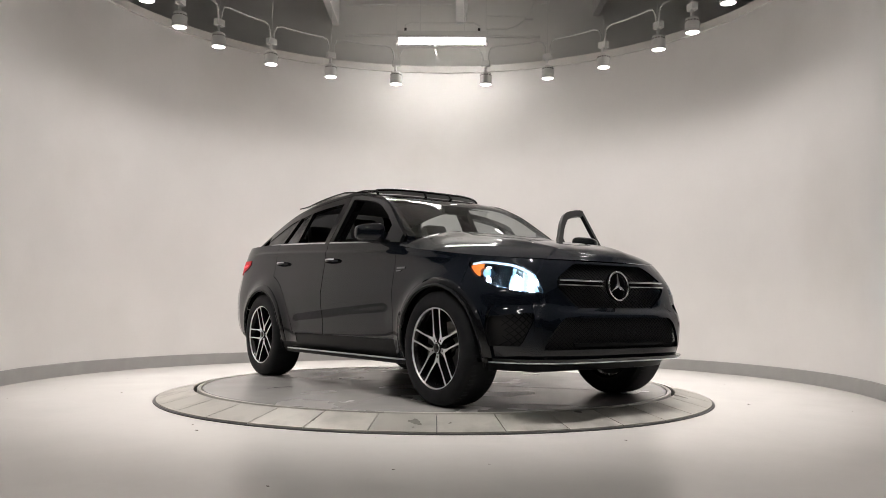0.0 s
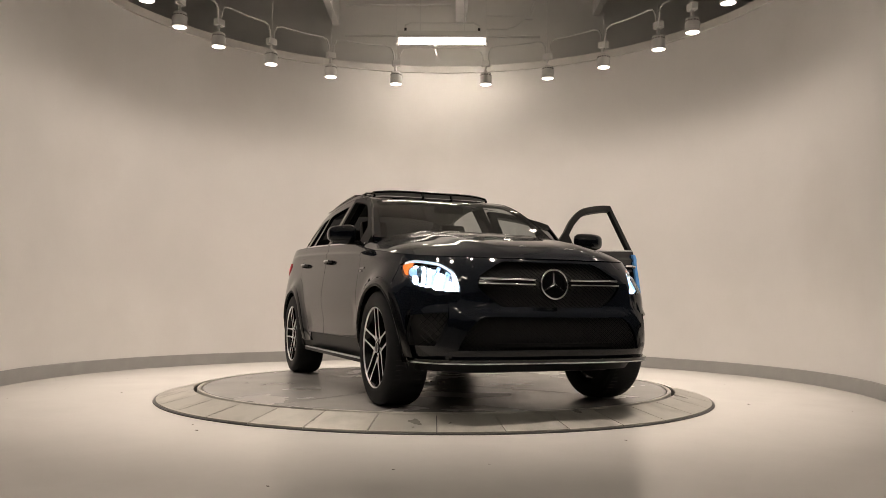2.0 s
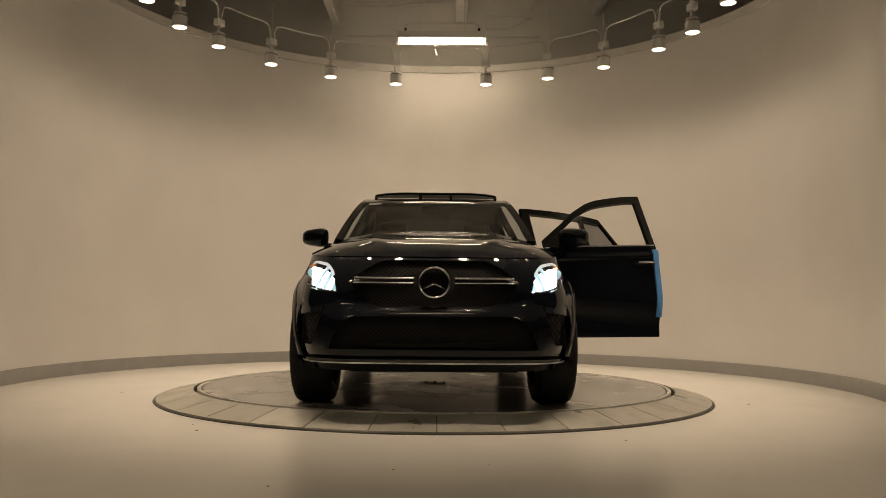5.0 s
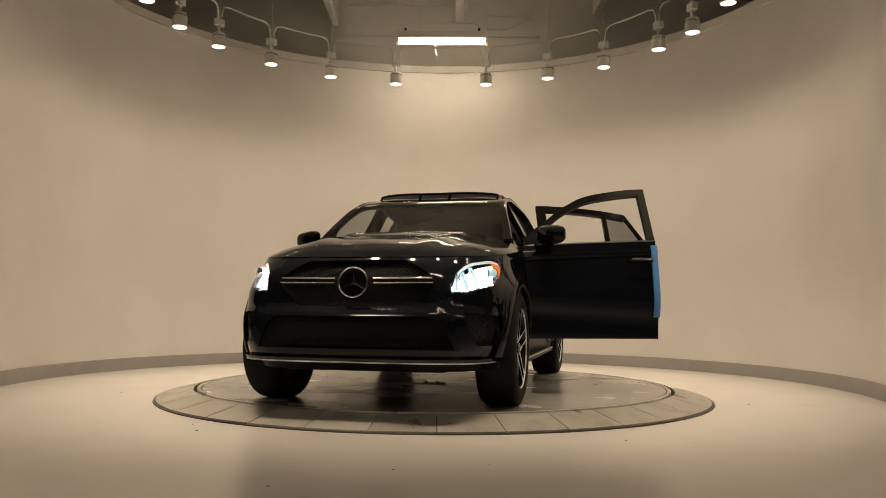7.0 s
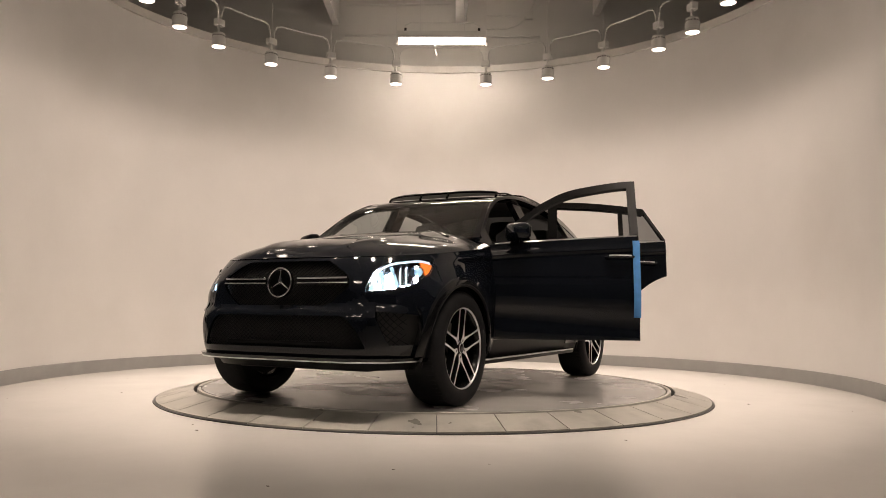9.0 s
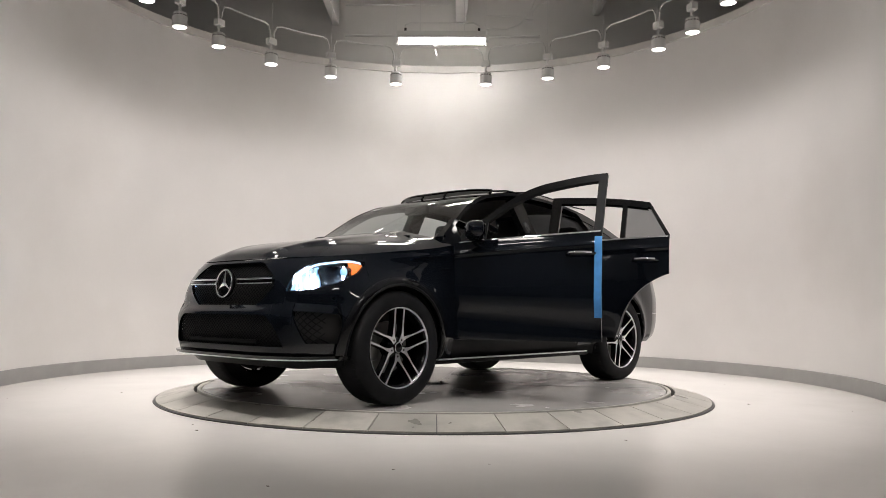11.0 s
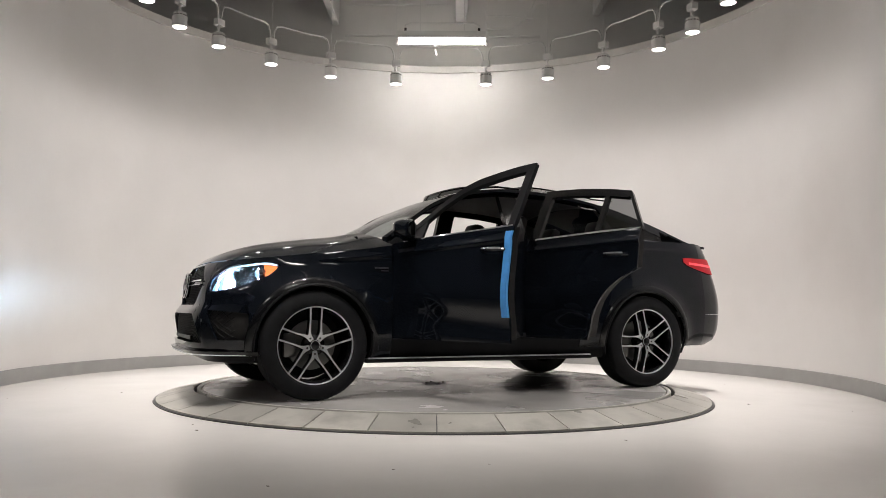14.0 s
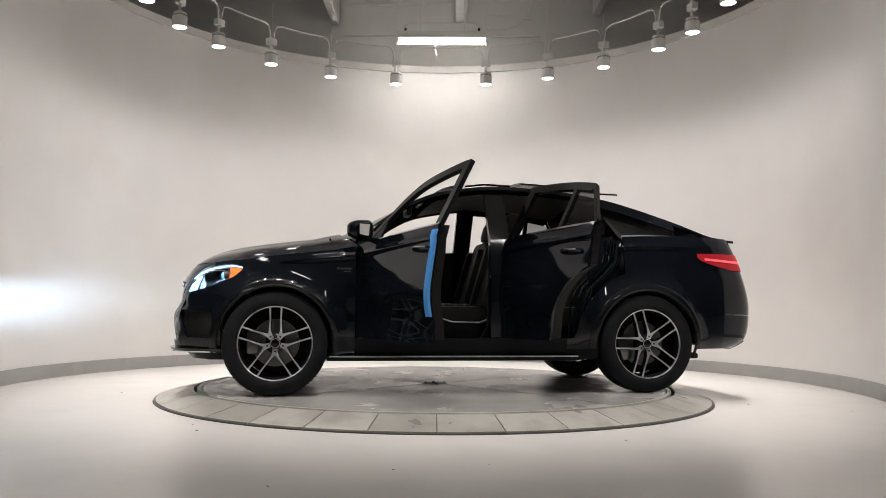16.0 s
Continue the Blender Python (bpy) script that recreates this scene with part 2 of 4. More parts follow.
def build_tube_light():
    th = tagged(new("tube_light"), "white fluorescent strip light with two lit tubes hanging over the bay", "light fixture")
    th.location = (0.009, 3.5, 4.36)
    bm = prism([(-0.09, 0.02), (0.09, 0.02), (0.06, 0.12), (-0.06, 0.12)], 1.24, m=Matrix.Translation((-0.62, 0, 0)) @ Matrix.Rotation(radians(90), 4, "Z") @ Matrix.Rotation(radians(90), 4, "X"))
    part("housing", bm, M_WHITE, th, "white enamel housing", False)
    for y in (-0.045, 0.045):
        bm = tube([(-0.57, y, -0.01), (0.57, y, -0.01)], 0.019, 12)
        part("tube", bm, M_TUBE, th, "glowing white tube")
    for x in (-0.605, 0.605):
        part("end_cap", box_bm(0.03, 0.16, 0.07, (x, 0, -0.005), 0.008), M_WHITE, th)
    for x in (-0.5, 0.5):
        part("bracket", box_bm(0.03, 0.03, 0.06, (x, 0, 0.15), 0.004), M_SLOT, th)
    pts = [(-0.52, 0, 0.14), (-0.5, 0, 0.22), (-0.42, 0, 0.255), (0.42, 0, 0.255), (0.5, 0, 0.22), (0.52, 0, 0.14)]
    part("conduit", tube(pts, 0.012, 8), M_WHITE, th)
    for x in (-0.3, 0.3):
        part("rod", tube([(x, 0, 0.12), (x, 0, 1.26)], 0.006, 6), M_WHITE, th)
    for hx, hy in ((0.0, -4.6), (-3.2, -6.5), (3.2, -6.5)):
        tagged(copy_thing(th, Matrix.Translation((hx, hy, 4.26))), "white fluorescent strip light, lit, under the hall ceiling")
    part("pull_cord", tube([(-0.1, 0.1, -0.03), (-0.09, 0.1, -0.1), (-0.075, 0.1, -0.16)], 0.006, 6), M_WHITE, th)
    return th


def build_spots():
    angles = sorted((a + 360) % 360 if a < -100 else a for a in LAMP_ANGLES + FRONT_ANGLES)
    first = None
    places = []
    for a in angles:
        p = ring_point(a)
        m = Matrix.Translation(p) @ Matrix.Rotation(radians(a), 4, "Z")
        places.append((a, p))
        if first:
            copy_thing(first, m)
            continue
        first = th = tagged(new("spot_lamp"), "white cylindrical ceiling spot lamp, lit, on a small junction box", "spot lamp", "ring of spot lamps")
        body = lathe([(0.0, 0.165), (0.05, 0.165), (0.068, 0.155), (0.072, 0.14), (0.072, 0.112), (0.078, 0.110), (0.078, 0.004), (0.074, 0.0), (0.07, 0.0), (0.07, 0.012)], 28)
        part("lamp_body", body, M_WHITE, th)
        part("lamp_face", lathe([(0.0, 0.010), (0.069, 0.010), (0.069, 0.004), (0.0, 0.004)], 24), M_BULB, th, "glowing white lamp face")
        for k in range(14):
            b = radians(360 * k / 14)
            part("vent_slot", box_bm(0.004, 0.018, 0.012, (0.0725 * math.cos(b), 0.0725 * math.sin(b), 0.125), 0, Matrix.Rotation(b, 4, "Z")), M_SLOT, th, smooth=False)
        part("yoke", tube([(0, 0, 0.16), (0, 0.01, 0.21), (0, 0, 0.25)], 0.016, 8), M_BEAM, th)
        part("junction_box", box_bm(0.07, 0.11, 0.075, (0, 0, 0.285), 0.006), M_WHITE, th)
        part("rod", tube([(0, 0, 0.32), (0, 0, 1.845)], 0.004, 6), M_WHITE, th)
        th.matrix_basis = m
    for (a, p), (b, q) in zip(places, places[1:]):
        if b - a > 40:
            continue
        pts = []
        for k, h in ((0.03, 0.32), (0.045, 0.42), (0.08, 0.485), (0.16, 0.505), (0.30, 0.50), (0.5, 0.495), (0.7, 0.50), (0.84, 0.505), (0.92, 0.485), (0.955, 0.42), (0.97, 0.32)):
            v = p.lerp(q, k)
            pts.append((v.x, v.y, v.z + h))
        tagged(obj("lamp_conduit", tube(pts, 0.0105, 8), M_WHITE), "thin white conduit bent between two spot lamps", "conduit", "ring of conduits")


DISC_R = 1.955
RING_IN = 2.025
RING_OUT = 2.317


def build_turntable():
    disc = tagged(new("turntable"), "round grey turntable deck, scuffed and worn, set in the floor", "turntable")
    bm = lathe([(0.0, PLATE_Z), (DISC_R - 0.006, PLATE_Z), (DISC_R, PLATE_Z - 0.006), (DISC_R, 0.0), (0, 0.0)], 128)
    part("deck", bm, M_DISC, disc)
    bm = lathe([(DISC_R + 0.008, 0.0), (DISC_R + 0.008, PLATE_Z - 0.004), (DISC_R + 0.014, PLATE_Z + 0.003), (RING_IN - 0.034, PLATE_Z + 0.003), (RING_IN - 0.030, PLATE_Z - 0.004), (RING_IN - 0.030, 0.0)], 128)
    part("rim_band", bm, M_PLATE, disc, "worn steel band round the deck")
    bm = lathe([(0.0, PLATE_Z + 0.004), (0.1, PLATE_Z + 0.004), (0.115, PLATE_Z + 0.001), (0.115, PLATE_Z - 0.01), (0, PLATE_Z - 0.01)], 32)
    part("centre_cap", bm, M_EDGE, disc, "dark metal cap at the centre")
    for a in (0, 90, 180, 270):
        b = radians(a)
        part("cap_bolt", lathe([(0, 0.012), (0.012, 0.012), (0.014, 0.0), (0, 0.0)], 8, m=Matrix.Translation((0.08 * math.cos(b), 0.08 * math.sin(b), PLATE_Z + 0.004))), M_PLATE, disc)
    for a in (35.0, 125.0, 215.0, 305.0):
        part("deck_seam", box_bm(DISC_R - 0.2, 0.003, 0.002, ((DISC_R) / 2 * math.cos(radians(a)), (DISC_R) / 2 * math.sin(radians(a)), PLATE_Z), 0, Matrix.Rotation(radians(a), 4, "Z")), M_SEAM, disc, smooth=False)
    ring = tagged(new("turntable_surround"), "ring of weathered metal ramp plates round the turntable", "turntable surround")
    bm = lathe([(RING_IN - 0.022, 0.004), (RING_IN - 0.022, 0.02), (RING_IN - 0.003, 0.02), (RING_IN - 0.003, PLATE_Z - 0.012), (RING_IN, PLATE_Z - 0.012), (RING_OUT - 0.012, 0.008), (RING_OUT + 0.008, 0.007), (RING_OUT + 0.010, 0.001)], 136)
    part("under_frame", bm, M_EDGE, ring, "dark steel frame under the plates")
    n = 35
    gap = 0.0035
    bm = bmesh.new()
    seg = 4
    lo, hi = [], []
    for k in range(seg + 1):
        f = -0.5 + k / seg
        for r, z, rowset in ((RING_IN, PLATE_Z - 0.002, 0), (RING_OUT - 0.012, 0.017, 1)):
            a = 2 * math.pi / n * f - (gap / r) * (1 if f > 0 else -1) * (abs(f) * 2)
            v = bm.verts.new((r * math.cos(a), r * math.sin(a), z))
            w = bm.verts.new((r * math.cos(a), r * math.sin(a), z - 0.012))
            (lo if rowset == 0 else hi).append((v, w))
    for k in range(seg):
        bm.faces.new((lo[k][0], hi[k][0], hi[k + 1][0], lo[k + 1][0]))
        bm.faces.new((lo[k][0], lo[k + 1][0], lo[k + 1][1], lo[k][1]))
        bm.faces.new((hi[k][0], hi[k][1], hi[k + 1][1], hi[k + 1][0]))
    for k in (0, seg):
        bm.faces.new((lo[k][0], lo[k][1], hi[k][1], hi[k][0]))
    for k in range(n):
        a = -88.87 + 360 / n * (k + 0.5)
        if k == 0:
            plate = part("ramp_plate", bm, M_PLATE, ring, smooth=False)
            mesh = plate.data
        else:
            plate = new("ramp_plate", mesh)
            plate.parent = ring
        plate.rotation_euler = (0, 0, radians(a))
    return disc


def build_flecks():
    rng = random.Random(5)
    bm = bmesh.new()
    for k in range(70):
        x, y = rng.uniform(-3.4, 3.4), rng.uniform(-5.3, 1.5)
        if x * x + y * y < 2.4 ** 2:
            continue
        s = rng.uniform(0.002, 0.009)
        own = bmesh.new()
        bmesh.ops.create_icosphere(own, subdivisions=1, radius=s, matrix=Matrix.Translation((x, y, 0.001)) @ Matrix.Rotation(rng.uniform(0, 3), 4, "Z") @ Matrix.Diagonal((1.8, 1, 0.25, 1)))
        merge(bm, own)
    tagged(obj("floor_debris", bm, M_FLECK), "tiny dark flecks and crumbs scattered on the floor", "debris", kind="stuff")
    bm = prism([(-0.03, -0.004), (-0.01, -0.011), (0.02, -0.008), (0.034, 0.004), (0.012, 0.008), (-0.012, 0.004)], 0.003)
    bm.transform(Matrix.Translation((-0.97, -4.03, 0.001)))
    tagged(obj("leaf_scrap", bm, M_FLECK, None, False), "small dark dry scrap lying on the floor", "debris")


build_bay()
build_beams()
build_tube_light()
build_spots()
turntable = build_turntable()
build_flecks()

# ---- the car ----
M_PAINT = material("black_car_paint", (0.0055, 0.0074, 0.0112), 0.055, noise_scale=2, vary=0.06, fine=9, spec=0.38)
M_SATIN = material("satin_black_plastic", (0.0095, 0.0098, 0.0108), 0.42, vary=0.15, fine=300, bump=0.05, spec=0.12)
M_GLOSS = material("gloss_black_trim", (0.008, 0.0085, 0.0095), 0.1, vary=0.1, spec=0.4)
M_TRIMFAB = material("black_leather", (0.009, 0.0088, 0.0087), 0.48, noise_scale=12, vary=0.2, fine=250, bump=0.15, spec=0.25)
M_CARPET = material("black_carpet", (0.012, 0.012, 0.012), 0.9, vary=0.3, fine=400, bump=0.2)
M_CHROME = material("chrome", (0.75, 0.76, 0.78), 0.08, 1.0, vary=0.03)
M_ALU = material("diamond_cut_alloy", (0.74, 0.75, 0.77), 0.30, 0.75, vary=0.05, fine=200)
M_RIM = material("gloss_black_alloy", (0.012, 0.012, 0.013), 0.18, 0.3, vary=0.1)
M_TYRE = material("tyre_rubber", (0.0105, 0.0110, 0.0122), 0.7, noise_scale=10, vary=0.25, fine=120, bump=0.1, spec=0.2)
M_DISCB = material("brake_steel", (0.20, 0.195, 0.19), 0.35, 0.9, vary=0.1)
M_MESHG = material("grille_black", (0.007, 0.0072, 0.008), 0.45, vary=0.15, spec=0.15)
M_AMBER = glow("amber_lens", (0.85, 0.20, 0.03), 0.7)
M_TAIL = glow("tail_lens_red", (0.45, 0.006, 0.015), 0.12)
M_TAILCORE = glow("tail_lit_red", (0.9, 0.10, 0.12), 0.65)
M_DRL = glow("running_light", (0.60, 0.80, 1.0), 1.3)
M_BEAMLIGHT = glow("headlight_emitter", (0.55, 0.78, 1.0), 4200.0)
M_COOL = glow("headlight_glow", (0.35, 0.68, 1.0), 0.9)
M_GLASS = glass("windscreen_glass", (0.45, 0.49, 0.49))
M_GLASSR = glass("tinted_glass", (0.34, 0.35, 0.36))
M_LENS = glass("lamp_lens", (0.95, 0.96, 0.97), 0.0, 1.35, 0.003)
M_TAPE = material("blue_masking_foam", (0.07, 0.32, 0.74), 0.6, noise_scale=20, vary=0.1, fine=150, bump=0.1)
M_MIRROR = material("mirror_face", (0.62, 0.62, 0.62), 0.02, 1.0, vary=0.0)
M_REFLECT = material("lamp_reflector", (0.45, 0.50, 0.58), 0.22, 0.8, vary=0.05)
M_DARKMETAL = material("dark_polished_metal", (0.22, 0.22, 0.23), 0.2, 1.0, vary=0.05)
M_PAPER = material("paper_sticker", (0.75, 0.75, 0.73), 0.6, vary=0.04)

HUB_X, HUB_Z = 1.4575, 0.389
half_width = curve_table(((0.26, 0.862), (0.33, 0.885), (0.45, 0.915), (0.6, 0.932), (0.75, 0.935), (0.9, 0.918), (1.0, 0.902), (1.1, 0.886), (1.2, 0.868), (1.26, 0.85)))
nose_x = curve_table(((0.26, 2.18), (0.34, 2.25), (0.45, 2.268), (0.56, 2.268), (0.62, 2.255), (0.68, 2.212), (0.76, 2.207), (0.85, 2.195), (0.93, 2.165), (1.0, 2.11)))
tail_x = curve_table(((0.34, 2.37), (0.40, 2.485), (0.5, 2.525), (0.67, 2.535), (0.85, 2.51), (1.0, 2.47), (1.12, 2.43), (1.2, 2.40), (1.27, 2.36)))
edge_z = curve_table(((0.80, 1.135), (1.1, 1.085), (1.4, 1.05), (1.7, 1.015), (1.9, 0.995), (2.05, 0.985), (2.2, 0.975)))     # where the wings meet the bonnet
belt_z = curve_table(((-2.4, 1.262), (-1.7, 1.262), (-1.23, 1.248), (-0.95, 1.238), (-0.07, 1.196), (0.73, 1.150), (0.95, 1.13)))
NR = 6.0


def nose_power(z):
    k = min(1.0, max(0.0, (z - 0.70) / 0.30))
    return 4.6 - 1.3 * k * k * (3 - 2 * k)


def flare(x, z):
    k = 0.0
    for hx in (HUB_X, -HUB_X):
        d = math.hypot(x - hx, z - HUB_Z)
        k = max(k, 0.036 * math.exp(-((d - 0.43) / 0.085) ** 2))
    return k


def side_y(x, z):
    """Half width of the lower body at x and height z."""
    w = half_width(z)
    if x > 1.0:
        e = nose_power(z)
        w *= max(0.0, 1 - min(1.0, (x - 1.0) / (nose_x(z) - 1.0)) ** e) ** (1 / e)
    elif x < -1.0:
        f = 1 - min(1.0, (-1.0 - x) / (tail_x(z) - 1.0)) ** NR
        w *= max(0.0, f) ** (1 / NR)
    # pressed crease over the sill
    w -= 0.020 * math.exp(-((z - 0.56 - 0.05 * x) / 0.10) ** 2) * max(0.0, min(1.0, (1.0 - abs(x)) / 0.25))
    zs = belt_z(x) - 0.085
    w += 0.012 * math.exp(-((z - zs) / 0.019) ** 2) * max(0.0, min(1.0, (1.55 - x) / 0.4)) * max(0.0, min(1.0, (x + 2.0) / 0.4))
    return w + flare(x, z)


CORNER_F, CORNER_R = 1.92, -2.15


def body_point(col, z, off=0.0):
    """A point of the lower body. col: ('x', side, x), ('f', k) or ('r', k), k from 1 (left) to -1 (right)."""
    if col[0] == "x":
        p = Vector((col[2], col[1] * side_y(col[2], z), z))
    elif col[0] == "f":
        y = col[1] * side_y(CORNER_F, z)
        w, a = half_width(z), nose_x(z) - 1.0
        e = nose_power(z)
        p = Vector((1.0 + a * max(0.0, 1 - (abs(y) / w) ** e) ** (1 / e), y, z))
        if abs(col[1]) > 0.999:
            p.x = CORNER_F
    else:
        y = col[1] * side_y(CORNER_R, z)
        w, a = half_width(z), tail_x(z) - 1.0
        p = Vector((-1.0 - a * max(0.0, 1 - (abs(y) / w) ** NR) ** (1 / NR), y, z))
        if abs(col[1]) > 0.999:
            p.x = CORNER_R
    if off:
        if col[0] == "x":
            e = 0.01
            q = side_y(col[2] + e, z) - side_y(col[2] - e, z)
            n = Vector((-q / (2 * e), 1, 0)).normalized()
            n.y *= col[1]
        else:
            s = 1 if col[0] == "f" else -1
            k = abs(col[1])
            n = Vector((s * (1 - 0.45 * k ** 4), 0.75 * col[1] * k ** 3, 0)).normalized()
        p = p + n * off
    return p


def patch(cols, zlo, zhi, rows=8, off=0.0, thick=0.0, fn=body_point, bm=None):
    """A panel over columns, between two height functions of the column; thick draws it inwards to a closed sheet."""
    own = bmesh.new()
    outer, inner = [], []
    for c in cols:
        a, b = zlo(c), zhi(c)
        o = off(c) if callable(off) else off
        b = max(a, b)
        outer.append([own.verts.new(fn(c, a + (b - a) * i / rows, o)) for i in range(rows + 1)])
        if thick:
            inner.append([own.verts.new(fn(c, a + (b - a) * i / rows, o - thick)) for i in range(rows + 1)])
    n = len(cols)

    def quad(*v):
        if len({x.co.copy().freeze() for x in v}) >= 3:
            try:
                own.faces.new(v)
            except ValueError:
                pass
    for grid in (outer, inner):
        for i in range(len(grid) - 1):
            for j in range(rows):
                quad(grid[i][j], grid[i + 1][j], grid[i + 1][j + 1], grid[i][j + 1])
    if thick:
        for i in range(n - 1):
            quad(outer[i][0], inner[i][0], inner[i + 1][0], outer[i + 1][0])
            quad(outer[i][rows], outer[i + 1][rows], inner[i + 1][rows], inner[i][rows])
        for i in (0, n - 1):
            for j in range(rows):
                quad(outer[i][j], outer[i][j + 1], inner[i][j + 1], inner[i][j])
    bmesh.ops.remove_doubles(own, verts=own.verts, dist=2e-4)
    return own if bm is None else merge(bm, own)


def xs(side, x0, x1, step=0.03):
    n = max(2, int(abs(x1 - x0) / step))
    return [("x", side, x0 + (x1 - x0) * i / n) for i in range(n + 1)]


def ks(kind, k0, k1, n):
    return [(kind, k0 + (k1 - k0) * i / n) for i in range(n + 1)]


def arch(x, r, low):
    best = low
    for hx in (HUB_X, -HUB_X):
        d = r * r - (x - hx) ** 2
        if d > 0:
            best = max(best, HUB_Z + math.sqrt(d))
    return best


def col_x(c):
    return c[2] if c[0] == "x" else body_point(c, 0.8).x


def col_y(c):
    return abs(body_point(c, 0.8).y)


# outline of the lamps and openings in the nose, by distance q along it from the wing
LAMP_OUT, LAMP_IN = 1.70, 0.61


def lamp_q(c):
    """0 at the lamp's outer tip on the wing, 1 at its inner end beside the grille."""
    if c[0] == "x":
        return 0.45 * (c[2] - LAMP_OUT) / (CORNER_F - LAMP_OUT)
    y1 = side_y(CORNER_F, 0.8)
    return 0.45 + 0.55 * (y1 - col_y(c)) / (y1 - LAMP_IN)


lamp_top = curve_table(((0.0, 0.962), (0.2, 0.977), (0.45, 0.963), (0.575, 0.952), (0.85, 0.886), (1.0, 0.775)))
lamp_low = curve_table(((0.0, 0.945), (0.18, 0.872), (0.345, 0.842), (0.525, 0.795), (0.8, 0.762), (1.0, 0.757)))
GRILLE_W = 0.515


def upper_low(c):
    q = lamp_q(c)
    if 0 <= q <= 1:
        return lamp_low(q)
    if c[0] == "f" and col_y(c) <= GRILLE_W:
        return 0.668 + 0.13 * max(0.0, (col_y(c) - 0.345) / (GRILLE_W - 0.345)) ** 1.3
    return 0.83


def upper_high(c):
    q = lamp_q(c)
    if 0 <= q <= 1:
        return lamp_top(q)
    if c[0] == "f" and col_y(c) <= GRILLE_W:
        return 0.958 - 0.10 * max(0.0, (col_y(c) - 0.36) / (GRILLE_W - 0.36)) ** 1.3
    return 0.83


INTAKE_W, VENT_IN, VENT_OUT = 0.625, 0.672, 0.838


def intake_low(c):
    if c[0] == "f":
        y = col_y(c)
        if y < INTAKE_W:
            return 0.402
        if VENT_IN < y < VENT_OUT:
            return 0.425 + 0.17 * max(0.0, (0.735 - y) / (0.735 - VENT_IN)) ** 1.2
    return 0.5


def intake_high(c):
    if c[0] == "f":
        y = col_y(c)
        if y < 0.47:
            return 0.606
        if y < INTAKE_W:
            k = (y - 0.47) / (INTAKE_W - 0.47)
            return 0.606 - 0.204 * (0.25 * k + 0.75 * k ** 2)
        if VENT_IN < y < VENT_OUT:
            return 0.632 - 0.02 * ((y - VENT_IN) / 0.166) ** 2
    return 0.5


def nose_cols():
    y1 = side_y(CORNER_F, 0.8)
    marks = [1.0]
    for y in (VENT_OUT, VENT_IN, INTAKE_W, LAMP_IN, GRILLE_W):
        marks += [(y + 0.0012) / y1, (y - 0.0012) / y1]
    marks += [0.735 / y1, 0.70 / y1, 0.47 / y1, 0.36 / y1, 0.345 / y1]
    marks += [i / 26 for i in range(26)]
    half = sorted({round(k, 5) for k in marks if 0 <= k <= 1}, reverse=True)
    return [("f", k) for k in half] + [("f", -k) for k in reversed(half) if k > 0]


def wing_cols(side):
    cols = xs(side, 0.872, LAMP_OUT - 0.001, 0.024) + xs(side, LAMP_OUT, CORNER_F, 0.022)
    return cols


# upper shell
roof_z = curve_table(((-2.40, 1.262), (-2.2, 1.325), (-1.935, 1.432), (-1.675, 1.528), (-1.417, 1.605), (-1.2, 1.65), (-1.0, 1.672), (-0.66, 1.698), (-0.32, 1.69), (0.0, 1.66), (0.27, 1.59), (0.5, 1.485), (0.8, 1.342), (1.08, 1.205)))
rail_z = curve_table(((-2.40, 1.25), (-2.2, 1.27), (-1.935, 1.352), (-1.655, 1.442), (-1.417, 1.512), (-1.23, 1.562), (-1.11, 1.585), (-0.88, 1.622), (-0.6, 1.65), (-0.3, 1.662), (0.16, 1.602), (0.43, 1.50), (0.64, 1.365), (0.86, 1.205)))
taper = curve_table(((-2.4, 0.77), (-2.2, 0.81), (-1.7, 0.90), (-1.3, 0.968), (-0.9, 1.0), (0.3, 1.0), (0.6, 0.985), (0.9, 0.955)))


def upper_y(x, z):
    return taper(x) * (0.862 - 0.54 * (z - belt_z(x)))


def side_point(col, z, off=0.0):
    p = Vector((col[2], upper_y(col[2], z), z)) + Vector((0, 0.88, 0.47)) * off
    p.y *= col[1]
    return p


def roof_point(x, v, off=0.0):
    ze, zc = rail_z(x), max(roof_z(x), rail_z(x) + 0.01)
    z = ze + (zc - ze) * (1 - abs(v) ** 2.3)
    return Vector((x, v * upper_y(x, ze), z + off))


def roof_patch(xlist, vs_, off=0.0, thick=0.0, base=None):
    """Over the upper shell; base(v) gives the forward end where it is curved."""
    own = bmesh.new()
    layers = []
    for o in ((off, off - thick) if thick else (off,)):
        grid = []
        for u in xlist:
            row = []
            for v in vs_:
                x = u if base is None else xlist[0] + (base(v) - xlist[0]) * (u - xlist[0]) / (xlist[-1] - xlist[0])
                row.append(own.verts.new(roof_point(x, v, o)))
            grid.append(row)
        layers.append(grid)
        for i in range(len(grid) - 1):
            for j in range(len(vs_) - 1):
                own.faces.new((grid[i][j], grid[i + 1][j], grid[i + 1][j + 1], grid[i][j + 1]))
    if thick:
        a, b = layers
        n, m = len(xlist) - 1, len(vs_) - 1
        for i in range(n):
            for j in (0, m):
                own.faces.new((a[i][j], a[i + 1][j], b[i + 1][j], b[i][j]))
        for j in range(m):
            for i in (0, n):
                own.faces.new((a[i][j], a[i][j + 1], b[i][j + 1], b[i][j]))
    return own


def span(a, b, n):
    return [a + (b - a) * i / n for i in range(n + 1)]


def glass_top(x):
    return rail_z(x) - 0.085


def door_top(x):
    return rail_z(x) - 0.028


def rear_frame_top(x):
    return min(door_top(x), belt_z(x) + 0.02 + max(0.0, (x + 1.285) / 0.175) * 0.30)


